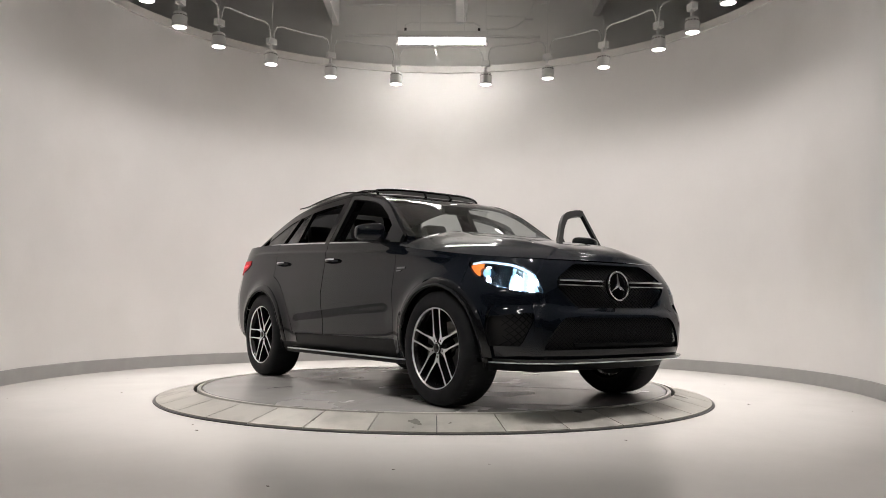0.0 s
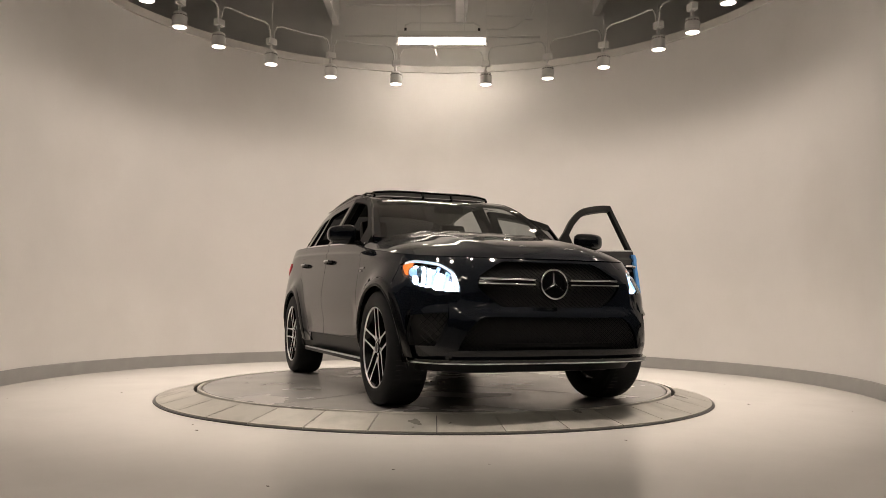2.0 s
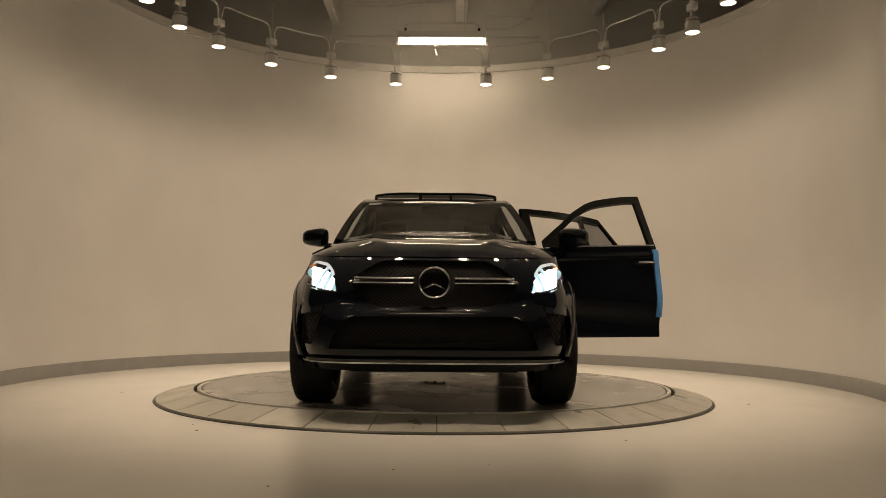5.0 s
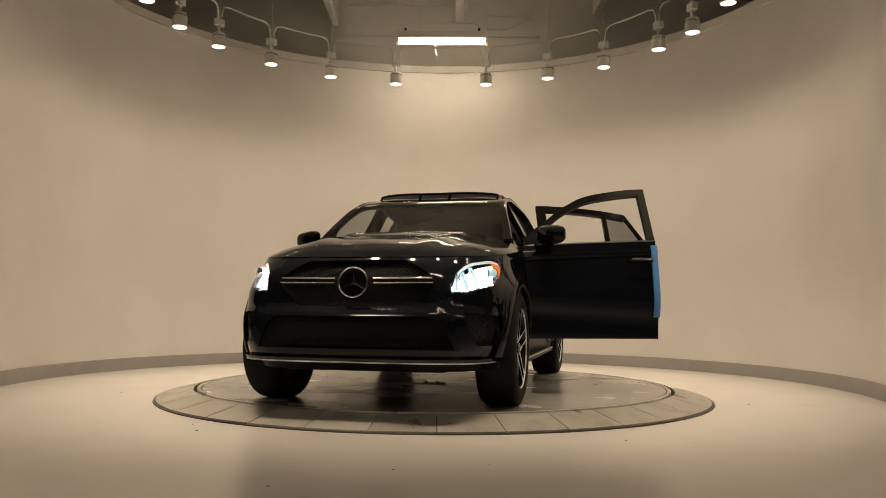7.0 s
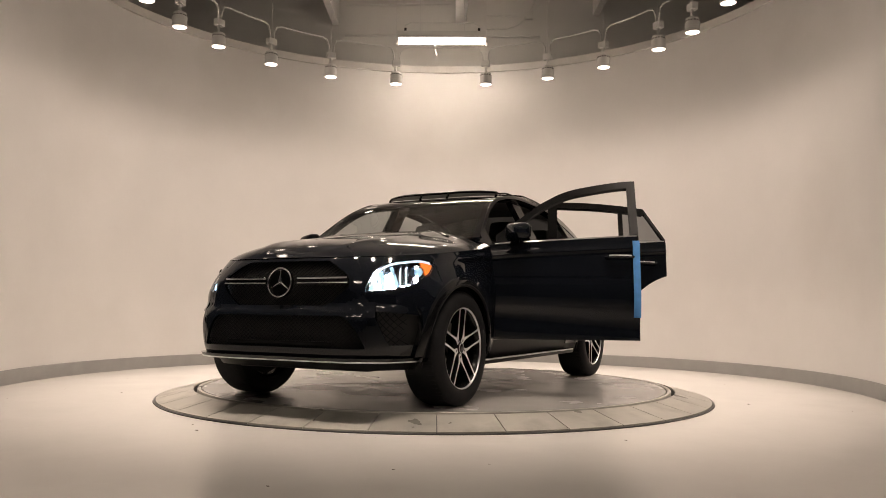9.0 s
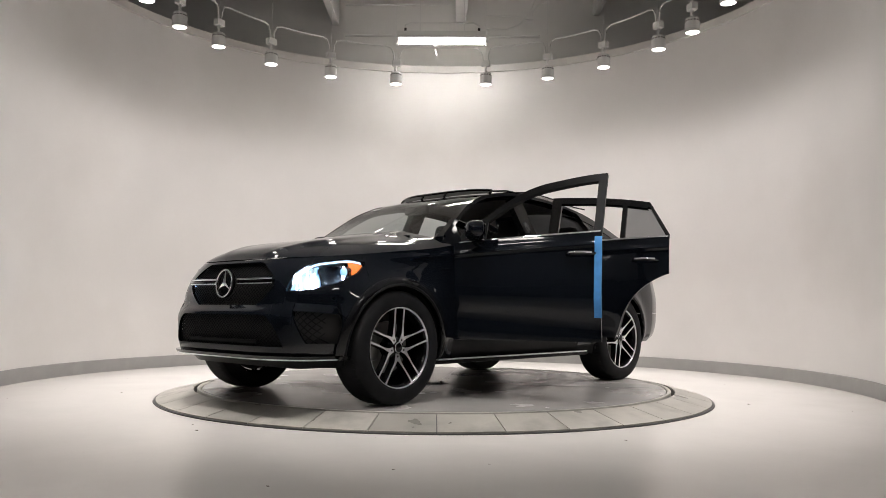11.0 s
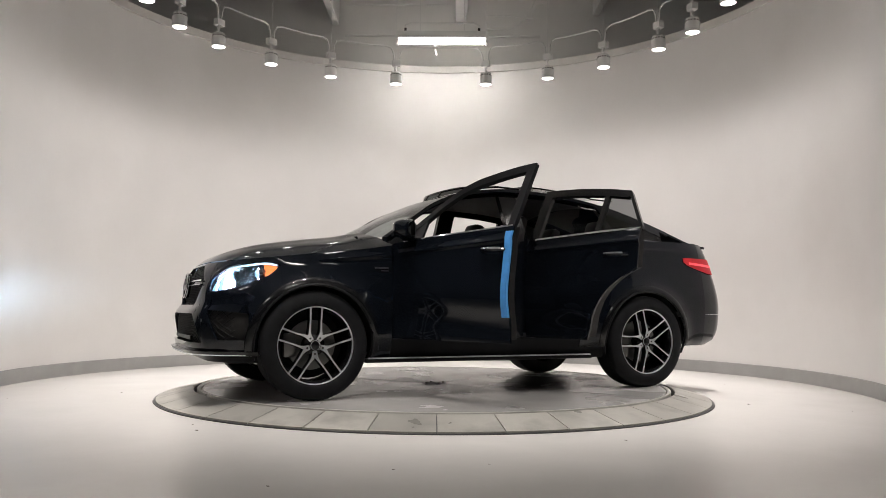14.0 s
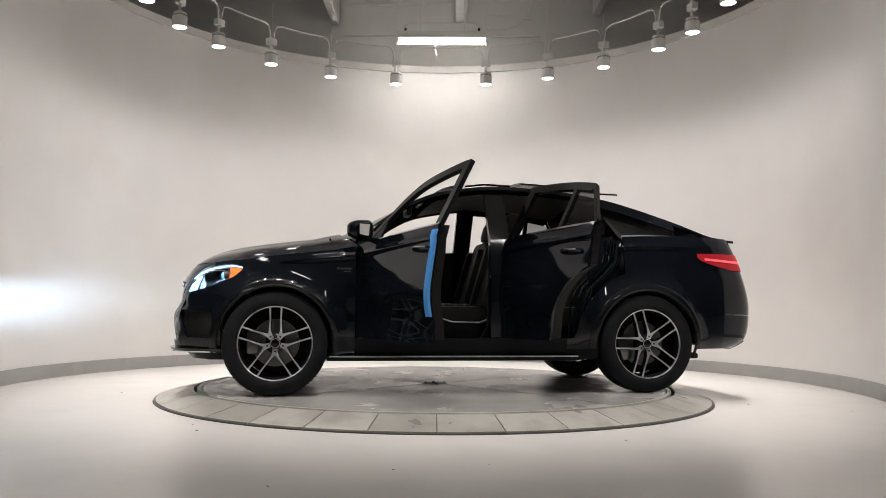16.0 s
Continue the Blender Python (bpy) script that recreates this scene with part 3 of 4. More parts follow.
DOOR_F = (-0.262, 0.868)
DOOR_R = (-1.285, -0.270)


def door_low_r(c):
    return max(0.432, arch(c[2], 0.585, 0.0))


def build_wheel(parent):
    """A wheel whose axle is +y, outer face at y = 0.13."""
    turn = Matrix.Rotation(radians(-90), 4, "X")
    prof = [(0.270, -0.128), (0.285, -0.136), (0.34, -0.138), (0.372, -0.128), (0.386, -0.105), (0.389, -0.06), (0.389, 0.06), (0.386, 0.105), (0.374, 0.124), (0.34, 0.137), (0.30, 0.139), (0.282, 0.134), (0.272, 0.126)]
    wheel = part("wheel", lathe([(0.268, -0.12), (0.25, -0.10), (0.245, 0.05), (0.255, 0.112), (0.264, 0.122)], 56, m=turn), M_RIM, parent, "black alloy wheel with bright machined twin spokes")
    tread = lathe(prof, 64)
    for k in range(72):
        a = 2 * math.pi * k / 72
        for z in (-0.07, 0.07):
            merge(tread, box_bm(0.003, 0.008, 0.05, (0.3882 * math.cos(a), 0.3885 * math.sin(a), z), 0, Matrix.Rotation(a, 4, "Z")))
    tread.transform(turn)
    part("tyre", tread, M_TYRE, wheel, "black rubber tyre")
    part("rim_lip", lathe([(0.266, 0.119), (0.270, 0.128), (0.2745, 0.130), (0.276, 0.124), (0.27, 0.118)], 64, m=turn), M_ALU, wheel, "bright machined rim edge")
    part("brake_disc", lathe([(0.05, -0.02), (0.175, -0.02), (0.178, -0.01), (0.175, 0.005), (0.05, 0.005)], 48, m=turn), M_DISCB, wheel)
    part("caliper", box_bm(0.09, 0.05, 0.17, (0.165, 0.02, 0.0), 0.02), M_DISCB, wheel)
    part("back_plate", lathe([(0, -0.06), (0.24, -0.06), (0.24, -0.07), (0, -0.07)], 32, m=turn), M_MESHG, wheel)
    part("hub", lathe([(0, 0.114), (0.035, 0.113), (0.040, 0.109), (0.041, 0.1), (0.060, 0.092), (0.075, 0.08), (0.075, 0.0), (0, 0)], 32, m=turn), M_RIM, wheel)
    part("hub_ring", lathe([(0.0315, 0.1145), (0.0335, 0.1155), (0.0355, 0.1125)], 24, m=turn), M_ALU, wheel)
    spoke_mesh = face_mesh = None
    for k in range(5):
        a0 = -54 + 72 * k
        for s in (-1, 1):
            # a flat tapered bar from the hub out to the rim
            own, top = bmesh.new(), bmesh.new()
            line = ((0.040, 0.100, 0.0, 0.0185), (0.072, 0.103, 3.0, 0.0185), (0.098, 0.106, 11.0, 0.0112), (0.130, 0.109, 17.8, 0.0074), (0.175, 0.113, 23.2, 0.0062), (0.268, 0.121, 27.2, 0.0078))
            rows_b, rows_t = [], []
            for r, h, da, hw in line:
                a = radians(s * da)
                c = Vector((r * math.cos(a), r * math.sin(a), 0.0006 * s))
                d = Vector((-math.sin(a), math.cos(a), 0))
                rows_b.append([own.verts.new(c + d * e + Vector((0, 0, z))) for e, z in ((-hw - 0.004, h - 0.05), (-hw, h), (hw, h), (hw + 0.004, h - 0.05))])
                rows_t.append([top.verts.new(c + d * e + Vector((0, 0, h + 0.002))) for e in (-hw * 0.92, hw * 0.92)])
            for i in range(5):
                for j in range(3):
                    own.faces.new((rows_b[i][j], rows_b[i + 1][j], rows_b[i + 1][j + 1], rows_b[i][j + 1]))
                top.faces.new((rows_t[i][0], rows_t[i + 1][0], rows_t[i + 1][1], rows_t[i][1]))
            m = turn @ Matrix.Rotation(radians(a0), 4, "Z")
            own.transform(m)
            top.transform(m)
            res = bmesh.ops.extrude_face_region(top, geom=top.faces[:])
            bmesh.ops.translate(top, verts=[v for v in res["geom"] if isinstance(v, bmesh.types.BMVert)], vec=(0, -0.0015, 0))
            part("spoke", own, M_RIM, wheel, "gloss black spoke side")
            part("spoke_face", top, M_ALU, wheel, "bright machined spoke face", False)
        if k < 3:
            arm = box_bm(0.030, 0.0035, 0.002, (0.015, 0, 0.1145), 0, turn @ Matrix.Rotation(radians(-54 + 120 * k), 4, "Z"))
            part("hub_arm", arm, M_ALU, wheel)
        b = radians(a0)
        part("wheel_bolt", lathe([(0, 0.107), (0.006, 0.107), (0.0075, 0.106), (0.0075, 0.09)], 6, m=turn @ Matrix.Translation((0.060 * math.cos(b), 0.060 * math.sin(b), 0))), M_SLOT, wheel)
    return wheel


def copy_part(ob, m):
    """A copy of a part with its sub-parts, under the same thing."""
    return copy_thing(ob, m)


def build_nose(car):
    cols = [c for c in wing_cols(1)] + nose_cols()[1:-1] + [c for c in reversed(wing_cols(-1))]
    lowz = lambda c: arch(c[2], 0.425, 0.262) if c[0] == "x" else 0.345
    n_w = len(wing_cols(1))
    left, nose, right = cols[:n_w], cols[n_w - 1:len(cols) - n_w + 1], cols[-n_w:]
    for side, cs in (("l", left), ("r", right)):
        bm = patch(cs, lambda c: max(lowz(c), 0.345 if c[2] > 1.86 else 0), lambda c: max(upper_low(c), lowz(c)), 40, thick=0.012)
        patch(cs, lambda c: max(upper_high(c), lowz(c)), lambda c: edge_z(col_x(c)), 24, thick=0.012, bm=bm)
        part("wing", bm, M_PAINT, car)
    bm = patch(nose, lambda c: 0.345, intake_low, 4, thick=0.02)
    patch(nose, intake_high, upper_low, 8, thick=0.02, bm=bm)
    patch(nose, upper_high, lambda c: edge_z(col_x(c)), 4, thick=0.015, bm=bm)
    part("bumper", bm, M_PAINT, car)
    # dark lattice behind the openings
    for (z0, z1, y1, nm) in ((0.640, 0.968, 0.60, "grille"), (0.385, 0.62, 0.66, "intake_grille")):
        k1 = y1 / side_y(CORNER_F, 0.8)
        cs = ks("f", k1, -k1, 40)
        g = part(nm, patch(cs, lambda c: z0, lambda c: z1, 8, off=-0.06), M_SLOT, car, "dark lattice grille")
        bm = bmesh.new()
        for d in (-1, 1):
            for i in range(-30, 31):
                pts = []
                for j in range(9):
                    z = z0 + (z1 - z0) * j / 8
                    y = i * 0.034 + d * (z - z0) * 1.3
                    if abs(y) < y1:
                        pts.append(body_point(("f", y / side_y(CORNER_F, z)), z, -0.035))
                if len(pts) > 1:
                    tube(pts, 0.0026, 4, bm)
        tagged(part("lattice", bm, M_MESHG, g, "fine black diamond lattice"), kind="stuff")
    for s in (1, -1):
        cs = [("x", s, 1.84), ("x", s, 1.88)] + ks("f", s * 1.0, s * 0.655 / side_y(CORNER_F, 0.55), 14)
        v = part("side_vent", patch(cs, lambda c: 0.38, lambda c: 0.66, 6, off=-0.05), M_SLOT, car, "black corner vent")
        bm = bmesh.new()
        for d in (-1, 1):
            for i in range(-6, 14):
                pts = []
                for j in range(9):
                    z = 0.395 + 0.255 * j / 8
                    y = 0.655 + i * 0.035 + d * (z - 0.395) * 0.8
                    if 0.655 < y < 0.845:
                        pts.append(body_point(("f", s * y / side_y(CORNER_F, z)), z, -0.022))
                if len(pts) > 1:
                    tube(pts, 0.0035, 4, bm)
        tagged(part("lattice", bm, M_MESHG, v, "black honeycomb lattice"), kind="stuff")
    # blades and bars across the openings
    for z, y1, nm, mat, o, h in ((0.43, 0.42, "sensor_bar", M_MESHG, -0.02, 0.012),):
        k1 = y1 / side_y(CORNER_F, z)
        part(nm, patch(ks("f", k1, -k1, 24), lambda c: z - h, lambda c: z + h, 1, off=o, thick=0.02), mat, car)
    for s in (1, -1):
        y0, y1 = 0.13, 0.505
        k0, k1 = s * y0 / side_y(CORNER_F, 0.82), s * y1 / side_y(CORNER_F, 0.82)
        w = part("grille_wing", patch(ks("f", k0, k1, 14), lambda c: 0.822 - 0.014, lambda c: 0.822 + 0.014 + 0.01 * (col_y(c)), 2, off=0.004, thick=0.03), M_GLOSS, car)
        for z, r in ((0.842, 0.0065), (0.812, 0.0045)):
            line = [body_point(c, z + 0.006 * col_y(c), 0.012) for c in ks("f", k0, k1, 14)]
            part("chrome_bar", tube(line, r, 10), M_CHROME, w, "chrome grille bar")
    # round badge: ring with three arms
    at = Matrix.Translation((2.232, 0, 0.816)) @ Matrix.Rotation(radians(84), 4, "Y")
    badge = part("badge", lathe([(0.0, -0.03), (0.094, -0.03), (0.097, -0.012), (0.0, -0.006)], 40, m=at), M_GLOSS, car, "round chrome badge")
    pts = [(0.094 * math.cos(2 * math.pi * k / 48), 0.094 * math.sin(2 * math.pi * k / 48), 0.0) for k in range(48)]
    bm = tube(pts, 0.0062, 10, closed=True)
    bm.transform(at)
    part("badge_ring", bm, M_CHROME, badge)
    for k in range(3):
        a = 180 + 120 * k
        bm = bmesh.new()
        b0, b1, tip, top, low = (bm.verts.new(v) for v in ((0, 0.0115, -0.006), (0, -0.0115, -0.006), (0.092, 0, -0.004), (0.002, 0, 0.012), (0, 0, -0.01)))
        for f in ((b0, tip, top), (b1, top, tip), (b0, low, tip), (b1, tip, low), (b0, top, b1), (b0, b1, low)):
            bm.faces.new(f)
        bm.transform(at @ Matrix.Rotation(radians(a), 4, "Z"))
        part("badge_arm", bm, M_CHROME, badge, smooth=False)
    # splitter with bright edge
    cs = [("x", 1, 1.80), ("x", 1, 1.86), ("x", 1, CORNER_F)] + nose_cols()[1:-1] + [("x", -1, CORNER_F), ("x", -1, 1.86), ("x", -1, 1.80)]
    sp = part("splitter", patch(cs, lambda c: 0.318, lambda c: 0.344, 3, off=lambda c: 0.036 if c[0] == "f" and abs(c[1]) < 0.9 else 0.012 + 0.024 * max(0.0, (col_x(c) - 1.8) / 0.4), thick=0.08), M_GLOSS, car)
    part("splitter_edge", patch([c for c in cs if c[0] == "f"], lambda c: 0.316, lambda c: 0.324, 2, off=lambda c: 0.0405 if abs(c[1]) < 0.9 else 0.0165 + 0.024 * max(0.0, (col_x(c) - 1.8) / 0.4), thick=0.008), M_ALU, sp, "satin metal splitter edge")
    part("under_tray", patch(cs, lambda c: 0.262, lambda c: 0.330, 1, off=-0.06, thick=0.05), M_SATIN, car)


def build_headlights(car):
    for s in (1, -1):
        cs = xs(s, LAMP_OUT, CORNER_F, 0.022) + [("f", s * k) for k in span(1.0, LAMP_IN / side_y(CORNER_F, 0.8), 26)][1:]
        hl = part("headlight", patch(cs, lambda c: lamp_low(min(1, max(0, lamp_q(c)))), lambda c: lamp_top(min(1, max(0, lamp_q(c)))), 8, off=-0.002), M_LENS, car, "clear headlight, lit blue-white")
        hl.visible_shadow = False
        part("lamp_pocket", patch(cs, lambda c: lamp_low(min(1, max(0, lamp_q(c)))) - 0.01, lambda c: lamp_top(min(1, max(0, lamp_q(c)))) + 0.01, 6, off=-0.2), M_REFLECT, hl)
        drl = [c for c in cs if 0.04 < lamp_q(c) < 0.86]
        part("running_light", patch(drl, lambda c: lamp_top(lamp_q(c)) - 0.022, lambda c: lamp_top(lamp_q(c)) - 0.008, 2, off=-0.018, thick=0.012), M_DRL, hl, "glowing white running light strip")
        amb = [c for c in cs if 0.02 < lamp_q(c) < 0.24]
        part("side_marker", patch(amb, lambda c: lamp_low(lamp_q(c)) + 0.006, lambda c: lamp_top(lamp_q(c)) - 0.026, 4, off=-0.012, thick=0.012), M_AMBER, hl, "amber side marker")
        # glowing blades added in place of light caught by the chrome reflector
        for q0, q1 in ((0.26, 0.29), (0.60, 0.63), (0.76, 0.81), (0.90, 0.97)):
            g = [c for c in cs if q0 - 0.02 < lamp_q(c) < q1 + 0.02]
            if len(g) > 1:
                part("reflector_glow", patch(g, lambda c: lamp_low(min(1, lamp_q(c))) + 0.008, lambda c: lamp_top(min(1, lamp_q(c))) - 0.03, 4, off=-0.03, thick=0.02), M_COOL, hl, "added blue glow standing for the lit reflector")
        # unseen black tray, added to block light leaks below and towards the grille
        tray = prism([(2.09, s * 0.58), (2.03, s * 0.70), (1.93, s * 0.79), (1.82, s * 0.85), (1.66, s * 0.85), (1.66, s * 0.58)], 0.004, m=Matrix.Translation((0, 0, 0.742)))
        box_bm(0.43, 0.004, 0.19, (1.875, s * 0.582, 0.839), 0, None, tray)
        box_bm(0.004, 0.27, 0.19, (1.662, s * 0.715, 0.839), 0, None, tray)
        part("lamp_tray", tray, M_SLOT, hl, "unseen black tray added to block stray light", False)
        # made-up lit modules, their beam aimed ahead and a little down
        w, d = 0.0139, 0.065
        for k in range(14):
            ym = LAMP_IN + 0.017 + w * k
            col = ("f", ym / side_y(CORNER_F, 0.85))
            q = lamp_q(col)
            z0, z1 = lamp_low(q) + 0.012, lamp_top(q) - 0.034
            if k < 3:
                z1 = min(z1, z0 + 0.030 + 0.018 * k)
            h, xf = z1 - z0, body_point(col, z1).x - 0.035
            mod = box_bm(0.004, w + 0.001, h + 0.004, (xf - d - 0.0062, s * ym, (z0 + z1) / 2))
            for e in (-1, 1):
                box_bm(d + 0.01, w, 0.002, (xf - d / 2 - 0.005, s * ym, (z0 + z1) / 2 + e * (h / 2 + 0.001)), 0, None, mod)
                if (k >= 8 and k % 2 == 0) or (k == 7 and e > 0) or (k == 0 and e < 0):
                    long = 0.030 if e > 0 and k == 7 else d + 0.012
                    box_bm(long, 0.0016, h, (xf - d - 0.006 + long / 2, s * (ym + e * (w / 2 - 0.0008)), (z0 + z1) / 2), 0, None, mod)
            pr = part("projector", mod, M_GLOSS, hl, "black box added round a lit strip", False)
            # stack of thin fins before each module, added only to shape its beam
            fins = bmesh.new()
            n = max(3, int(h / 0.0078))
            for f in range(1, n):
                box_bm(d, w, 0.0008, (xf - d / 2, s * ym, z0 + h * f / n), 0, Matrix.Rotation(radians(5), 4, "Y"), fins)
            part("fins", fins, M_GLOSS, pr, "thin black fins added to shape the beam", False)
            face = bmesh.new()
            xe = xf - d - 0.004
            face.faces.new([face.verts.new(v) for v in ((xe, s * ym - w / 2, z0), (xe, s * ym + w / 2, z0), (xe, s * ym + w / 2, z1), (xe, s * ym - w / 2, z1))])
            part("emitter", face, M_BEAMLIGHT, pr, "bright blue-white emitter", False)
        m = Matrix.Translation((1.855, s * 0.822, 0.888)) @ Matrix.Rotation(radians(95), 4, "Y") @ Matrix.Rotation(radians(-18 * s), 4, "X")
        pr = part("projector", lathe([(0.030, 0.0), (0.034, 0.0), (0.034, -0.08), (0, -0.08)], 24, m=m), M_DARKMETAL, hl, "round side projector")
        part("projector_lens", lathe([(0.0, 0.012), (0.012, 0.010), (0.022, 0.004), (0.029, -0.006)], 24, m=m), M_COOL, pr, "pale blue glowing lens")


bonnet_top = curve_table(((0.8, 1.255), (0.985, 1.236), (1.16, 1.210), (1.43, 1.175), (1.73, 1.13), (1.95, 1.078), (2.06, 1.03), (2.118, 0.982)))


def build_bonnet(car):
    bm = bmesh.new()
    n, mcols = 44, 48
    grid = []
    for i in range(n + 1):
        u = i / n
        x = 0.86 + (2.118 - 0.86) * math.sin(u * math.pi / 2) ** 0.9
        row = []
        for j in range(mcols + 1):
            v = -1 + 2 * j / mcols
            ze = edge_z(x)
            w = side_y(x, ze) - flare(x, ze)
            crown = 1.0 - abs(v) ** 3.4
            top = bonnet_top(x)
            z = ze + max(0.0, top - ze) * crown
            # two raised domes along the bonnet
            z += 0.012 * math.exp(-((abs(v) - 0.5) / 0.085) ** 2) * min(1, (2.1 - x) / 0.3)
            xx = x
            if x < 1.2:
                xx = x + 0.16 * (1 - v * v) * (1.2 - x) / 0.34
            row.append(bm.verts.new((xx, v * w, z + 0.002)))
        grid.append(row)
    for i in range(n):
        for j in range(mcols):
            bm.faces.new((grid[i][j], grid[i + 1][j], grid[i + 1][j + 1], grid[i][j + 1]))
    part("bonnet", bm, M_PAINT, car)
    bm = box_bm(0.16, 1.42, 0.02, (0.98, 0, 1.165), 0.008)
    part("cowl", bm, M_SATIN, car)
    for y, a in ((0.30, 8), (-0.33, 8)):
        pts = [(1.06, y + 0.33, 1.196), (1.085, y, 1.206), (1.06, y - 0.25, 1.2)]
        part("wiper", tube(pts, 0.008, 6), M_SATIN, car)


def build_shell(car):
    # roof, rails, pillars, glass
    xr = span(-1.18, 0.26, 24)
    part("roof", roof_patch(xr, span(-1, 1, 24), thick=0.03), M_PAINT, car)
    fwd = lambda v: 0.87 + 0.21 * (1 - v * v)
    ws = part("windscreen", roof_patch(span(0.262, 0.87, 16), span(-0.93, 0.93, 24), base=fwd), M_GLASS, car, "slightly tinted windscreen")
    ws.visible_shadow = False
    sticker = roof_patch(span(0.335, 0.375, 2), span(-0.86, -0.70, 4), off=0.006)
    part("windscreen_sticker", sticker, M_PAPER, ws, "small white sticker")
    for a, b in ((-1.0, -0.93), (0.93, 1.0)):
        part("pillar", roof_patch(span(0.262, 0.87, 16), span(a, b, 3), thick=0.03, base=fwd), M_PAINT, car)
    part("windscreen_header", roof_patch(span(0.255, 0.32, 2), span(-0.93, 0.93, 20), off=-0.006), M_GLOSS, ws)
    mir = box_bm(0.05, 0.26, 0.075, (0.37, 0.02, 1.50), 0.02)
    part("rear_view_mirror", mir, M_SATIN, car)
    rg = part("rear_window", roof_patch(span(-2.18, -1.26, 14), span(-0.86, 0.86, 20)), M_GLASSR, car, "dark tinted rear window")
    rg.visible_shadow = False
    for a, b in ((-1.0, -0.86), (0.86, 1.0)):
        part("rear_pillar", roof_patch(span(-2.18, -1.26, 14), span(a, b, 3), thick=0.02), M_PAINT, car)
    part("roof_rear_edge", roof_patch(span(-1.262, -1.178, 3), span(-1, 1, 20), thick=0.02), M_PAINT, car)
    part("tailgate_top", roof_patch(span(-2.37, -2.178, 5), span(-1, 1, 20), thick=0.02), M_PAINT, car)
    # spoiler lip
    bm = bmesh.new()
    rows = []
    for j in range(21):
        v = -1 + 2 * j / 20
        y = v * 0.60
        dx = 0.03 + 0.08 * v * v
        rows.append([bm.verts.new((x + dx, y, z - 0.02 * abs(v) ** 3)) for x, z in ((-2.26, 1.288), (-2.38, 1.272), (-2.402, 1.268), (-2.40, 1.245), (-2.30, 1.235))])
    for j in range(20):
        for i in range(4):
            bm.faces.new((rows[j][i], rows[j + 1][i], rows[j + 1][i + 1], rows[j][i + 1]))
    part("spoiler", bm, M_PAINT, car)
    # open glass roof: wind deflector at the front, panel slid back and raised
    bm = bmesh.new()
    pts_t, pts_b = [], []
    for j in range(17):
        v = -1 + 2 * j / 16
        x = 0.16 - 0.15 * v * v
        z = roof_point(x, v * 0.8).z
        pts_t.append((x - 0.03, v * 0.54, z + 0.048 - 0.018 * v ** 4))
        pts_b.append((x, v * 0.54, z + 0.002))
    dfl = part("wind_deflector", tube(pts_t, 0.012, 8), M_GLOSS, car, "raised black mesh wind deflector on the roof")
    for i in range(16):
        bm.faces.new([bm.verts.new(p) for p in (pts_b[i], pts_b[i + 1], pts_t[i + 1], pts_t[i])])
    bmesh.ops.remove_doubles(bm, verts=bm.verts, dist=1e-5)
    part("deflector_mesh", bm, material("deflector_net", (0.09, 0.09, 0.088), 0.8, vary=0.2, fine=400), dfl, "fine grey netting")
    for j in (0, 6, 10, 16):
        part("deflector_stay", tube([pts_b[j], pts_t[j]], 0.012, 6), M_GLOSS, dfl)
    for s in (1, -1):
        pts = [(pts_t[0][0] - 0.02, s * 0.54, pts_t[0][2] - 0.004), (-0.2, s * 0.55, roof_point(-0.2, 0.8).z + 0.02), (-0.42, s * 0.555, roof_point(-0.42, 0.8).z + 0.008)]
        part("deflector_arm", tube(pts, 0.009, 6), M_GLOSS, dfl)
    own = bmesh.new()
    rows_t = []
    for u in span(-1.34, -0.50, 8):
        for_o = []
        for v in span(-0.93, 0.93, 12):
            p = roof_point(max(u, -1.15), v)
            z = p.z + 0.045 + (0.0 if u > -1.15 else 0.012 * (u + 1.15))
            for_o.append((own.verts.new((u, p.y, z)), own.verts.new((u, p.y, z - 0.012))))
        rows_t.append(for_o)
    for i in range(8):
        for j in range(12):
            for k in (0, 1):
                own.faces.new([rows_t[a][b][k] for a, b in ((i, j), (i + 1, j), (i + 1, j + 1), (i, j + 1))])
    for i in range(8):
        for j in (0, 12):
            own.faces.new((rows_t[i][j][0], rows_t[i + 1][j][0], rows_t[i + 1][j][1], rows_t[i][j][1]))
    for j in range(12):
        for i in (0, 8):
            own.faces.new((rows_t[i][j][0], rows_t[i][j + 1][0], rows_t[i][j + 1][1], rows_t[i][j][1]))
    part("sunroof_panel", own, M_GLOSS, car, "raised dark glass roof panel")
    for s in (1, -1):
        cs = xs(s, -1.9, 0.84, 0.03)
        part("cant_rail", patch(cs, lambda c: max(door_top(c[2]) + 0.003, belt_z(c[2])), lambda c: max(rail_z(c[2]) + 0.004, belt_z(c[2])), 2, thick=0.03, fn=side_point), M_PAINT, car)
        part("pillar_base", patch(xs(s, 0.66, 0.93, 0.03), lambda c: 1.10, lambda c: max(1.102, rail_z(c[2]) - 0.004), 3, off=-0.03, thick=0.03, fn=side_point), M_PAINT, car)
        # fixed glass behind the rear door
        cs = xs(s, -1.80, -1.105, 0.02)
        base = lambda c: belt_z(c[2]) + 0.005 if c[2] < -1.29 else min(rear_frame_top(c[2]) + 0.006, door_top(c[2]))
        q = part("quarter_window", patch(cs, base, lambda c: max(base(c) + 0.001, rail_z(c[2]) - 0.075), 4, off=-0.004, fn=side_point), M_GLASSR, car, "dark tinted quarter window")
        q.visible_shadow = False
        part("quarter_backing", patch(cs, base, lambda c: max(base(c) + 0.001, rail_z(c[2]) - 0.02), 2, off=-0.05, fn=side_point), M_TRIMFAB, car)
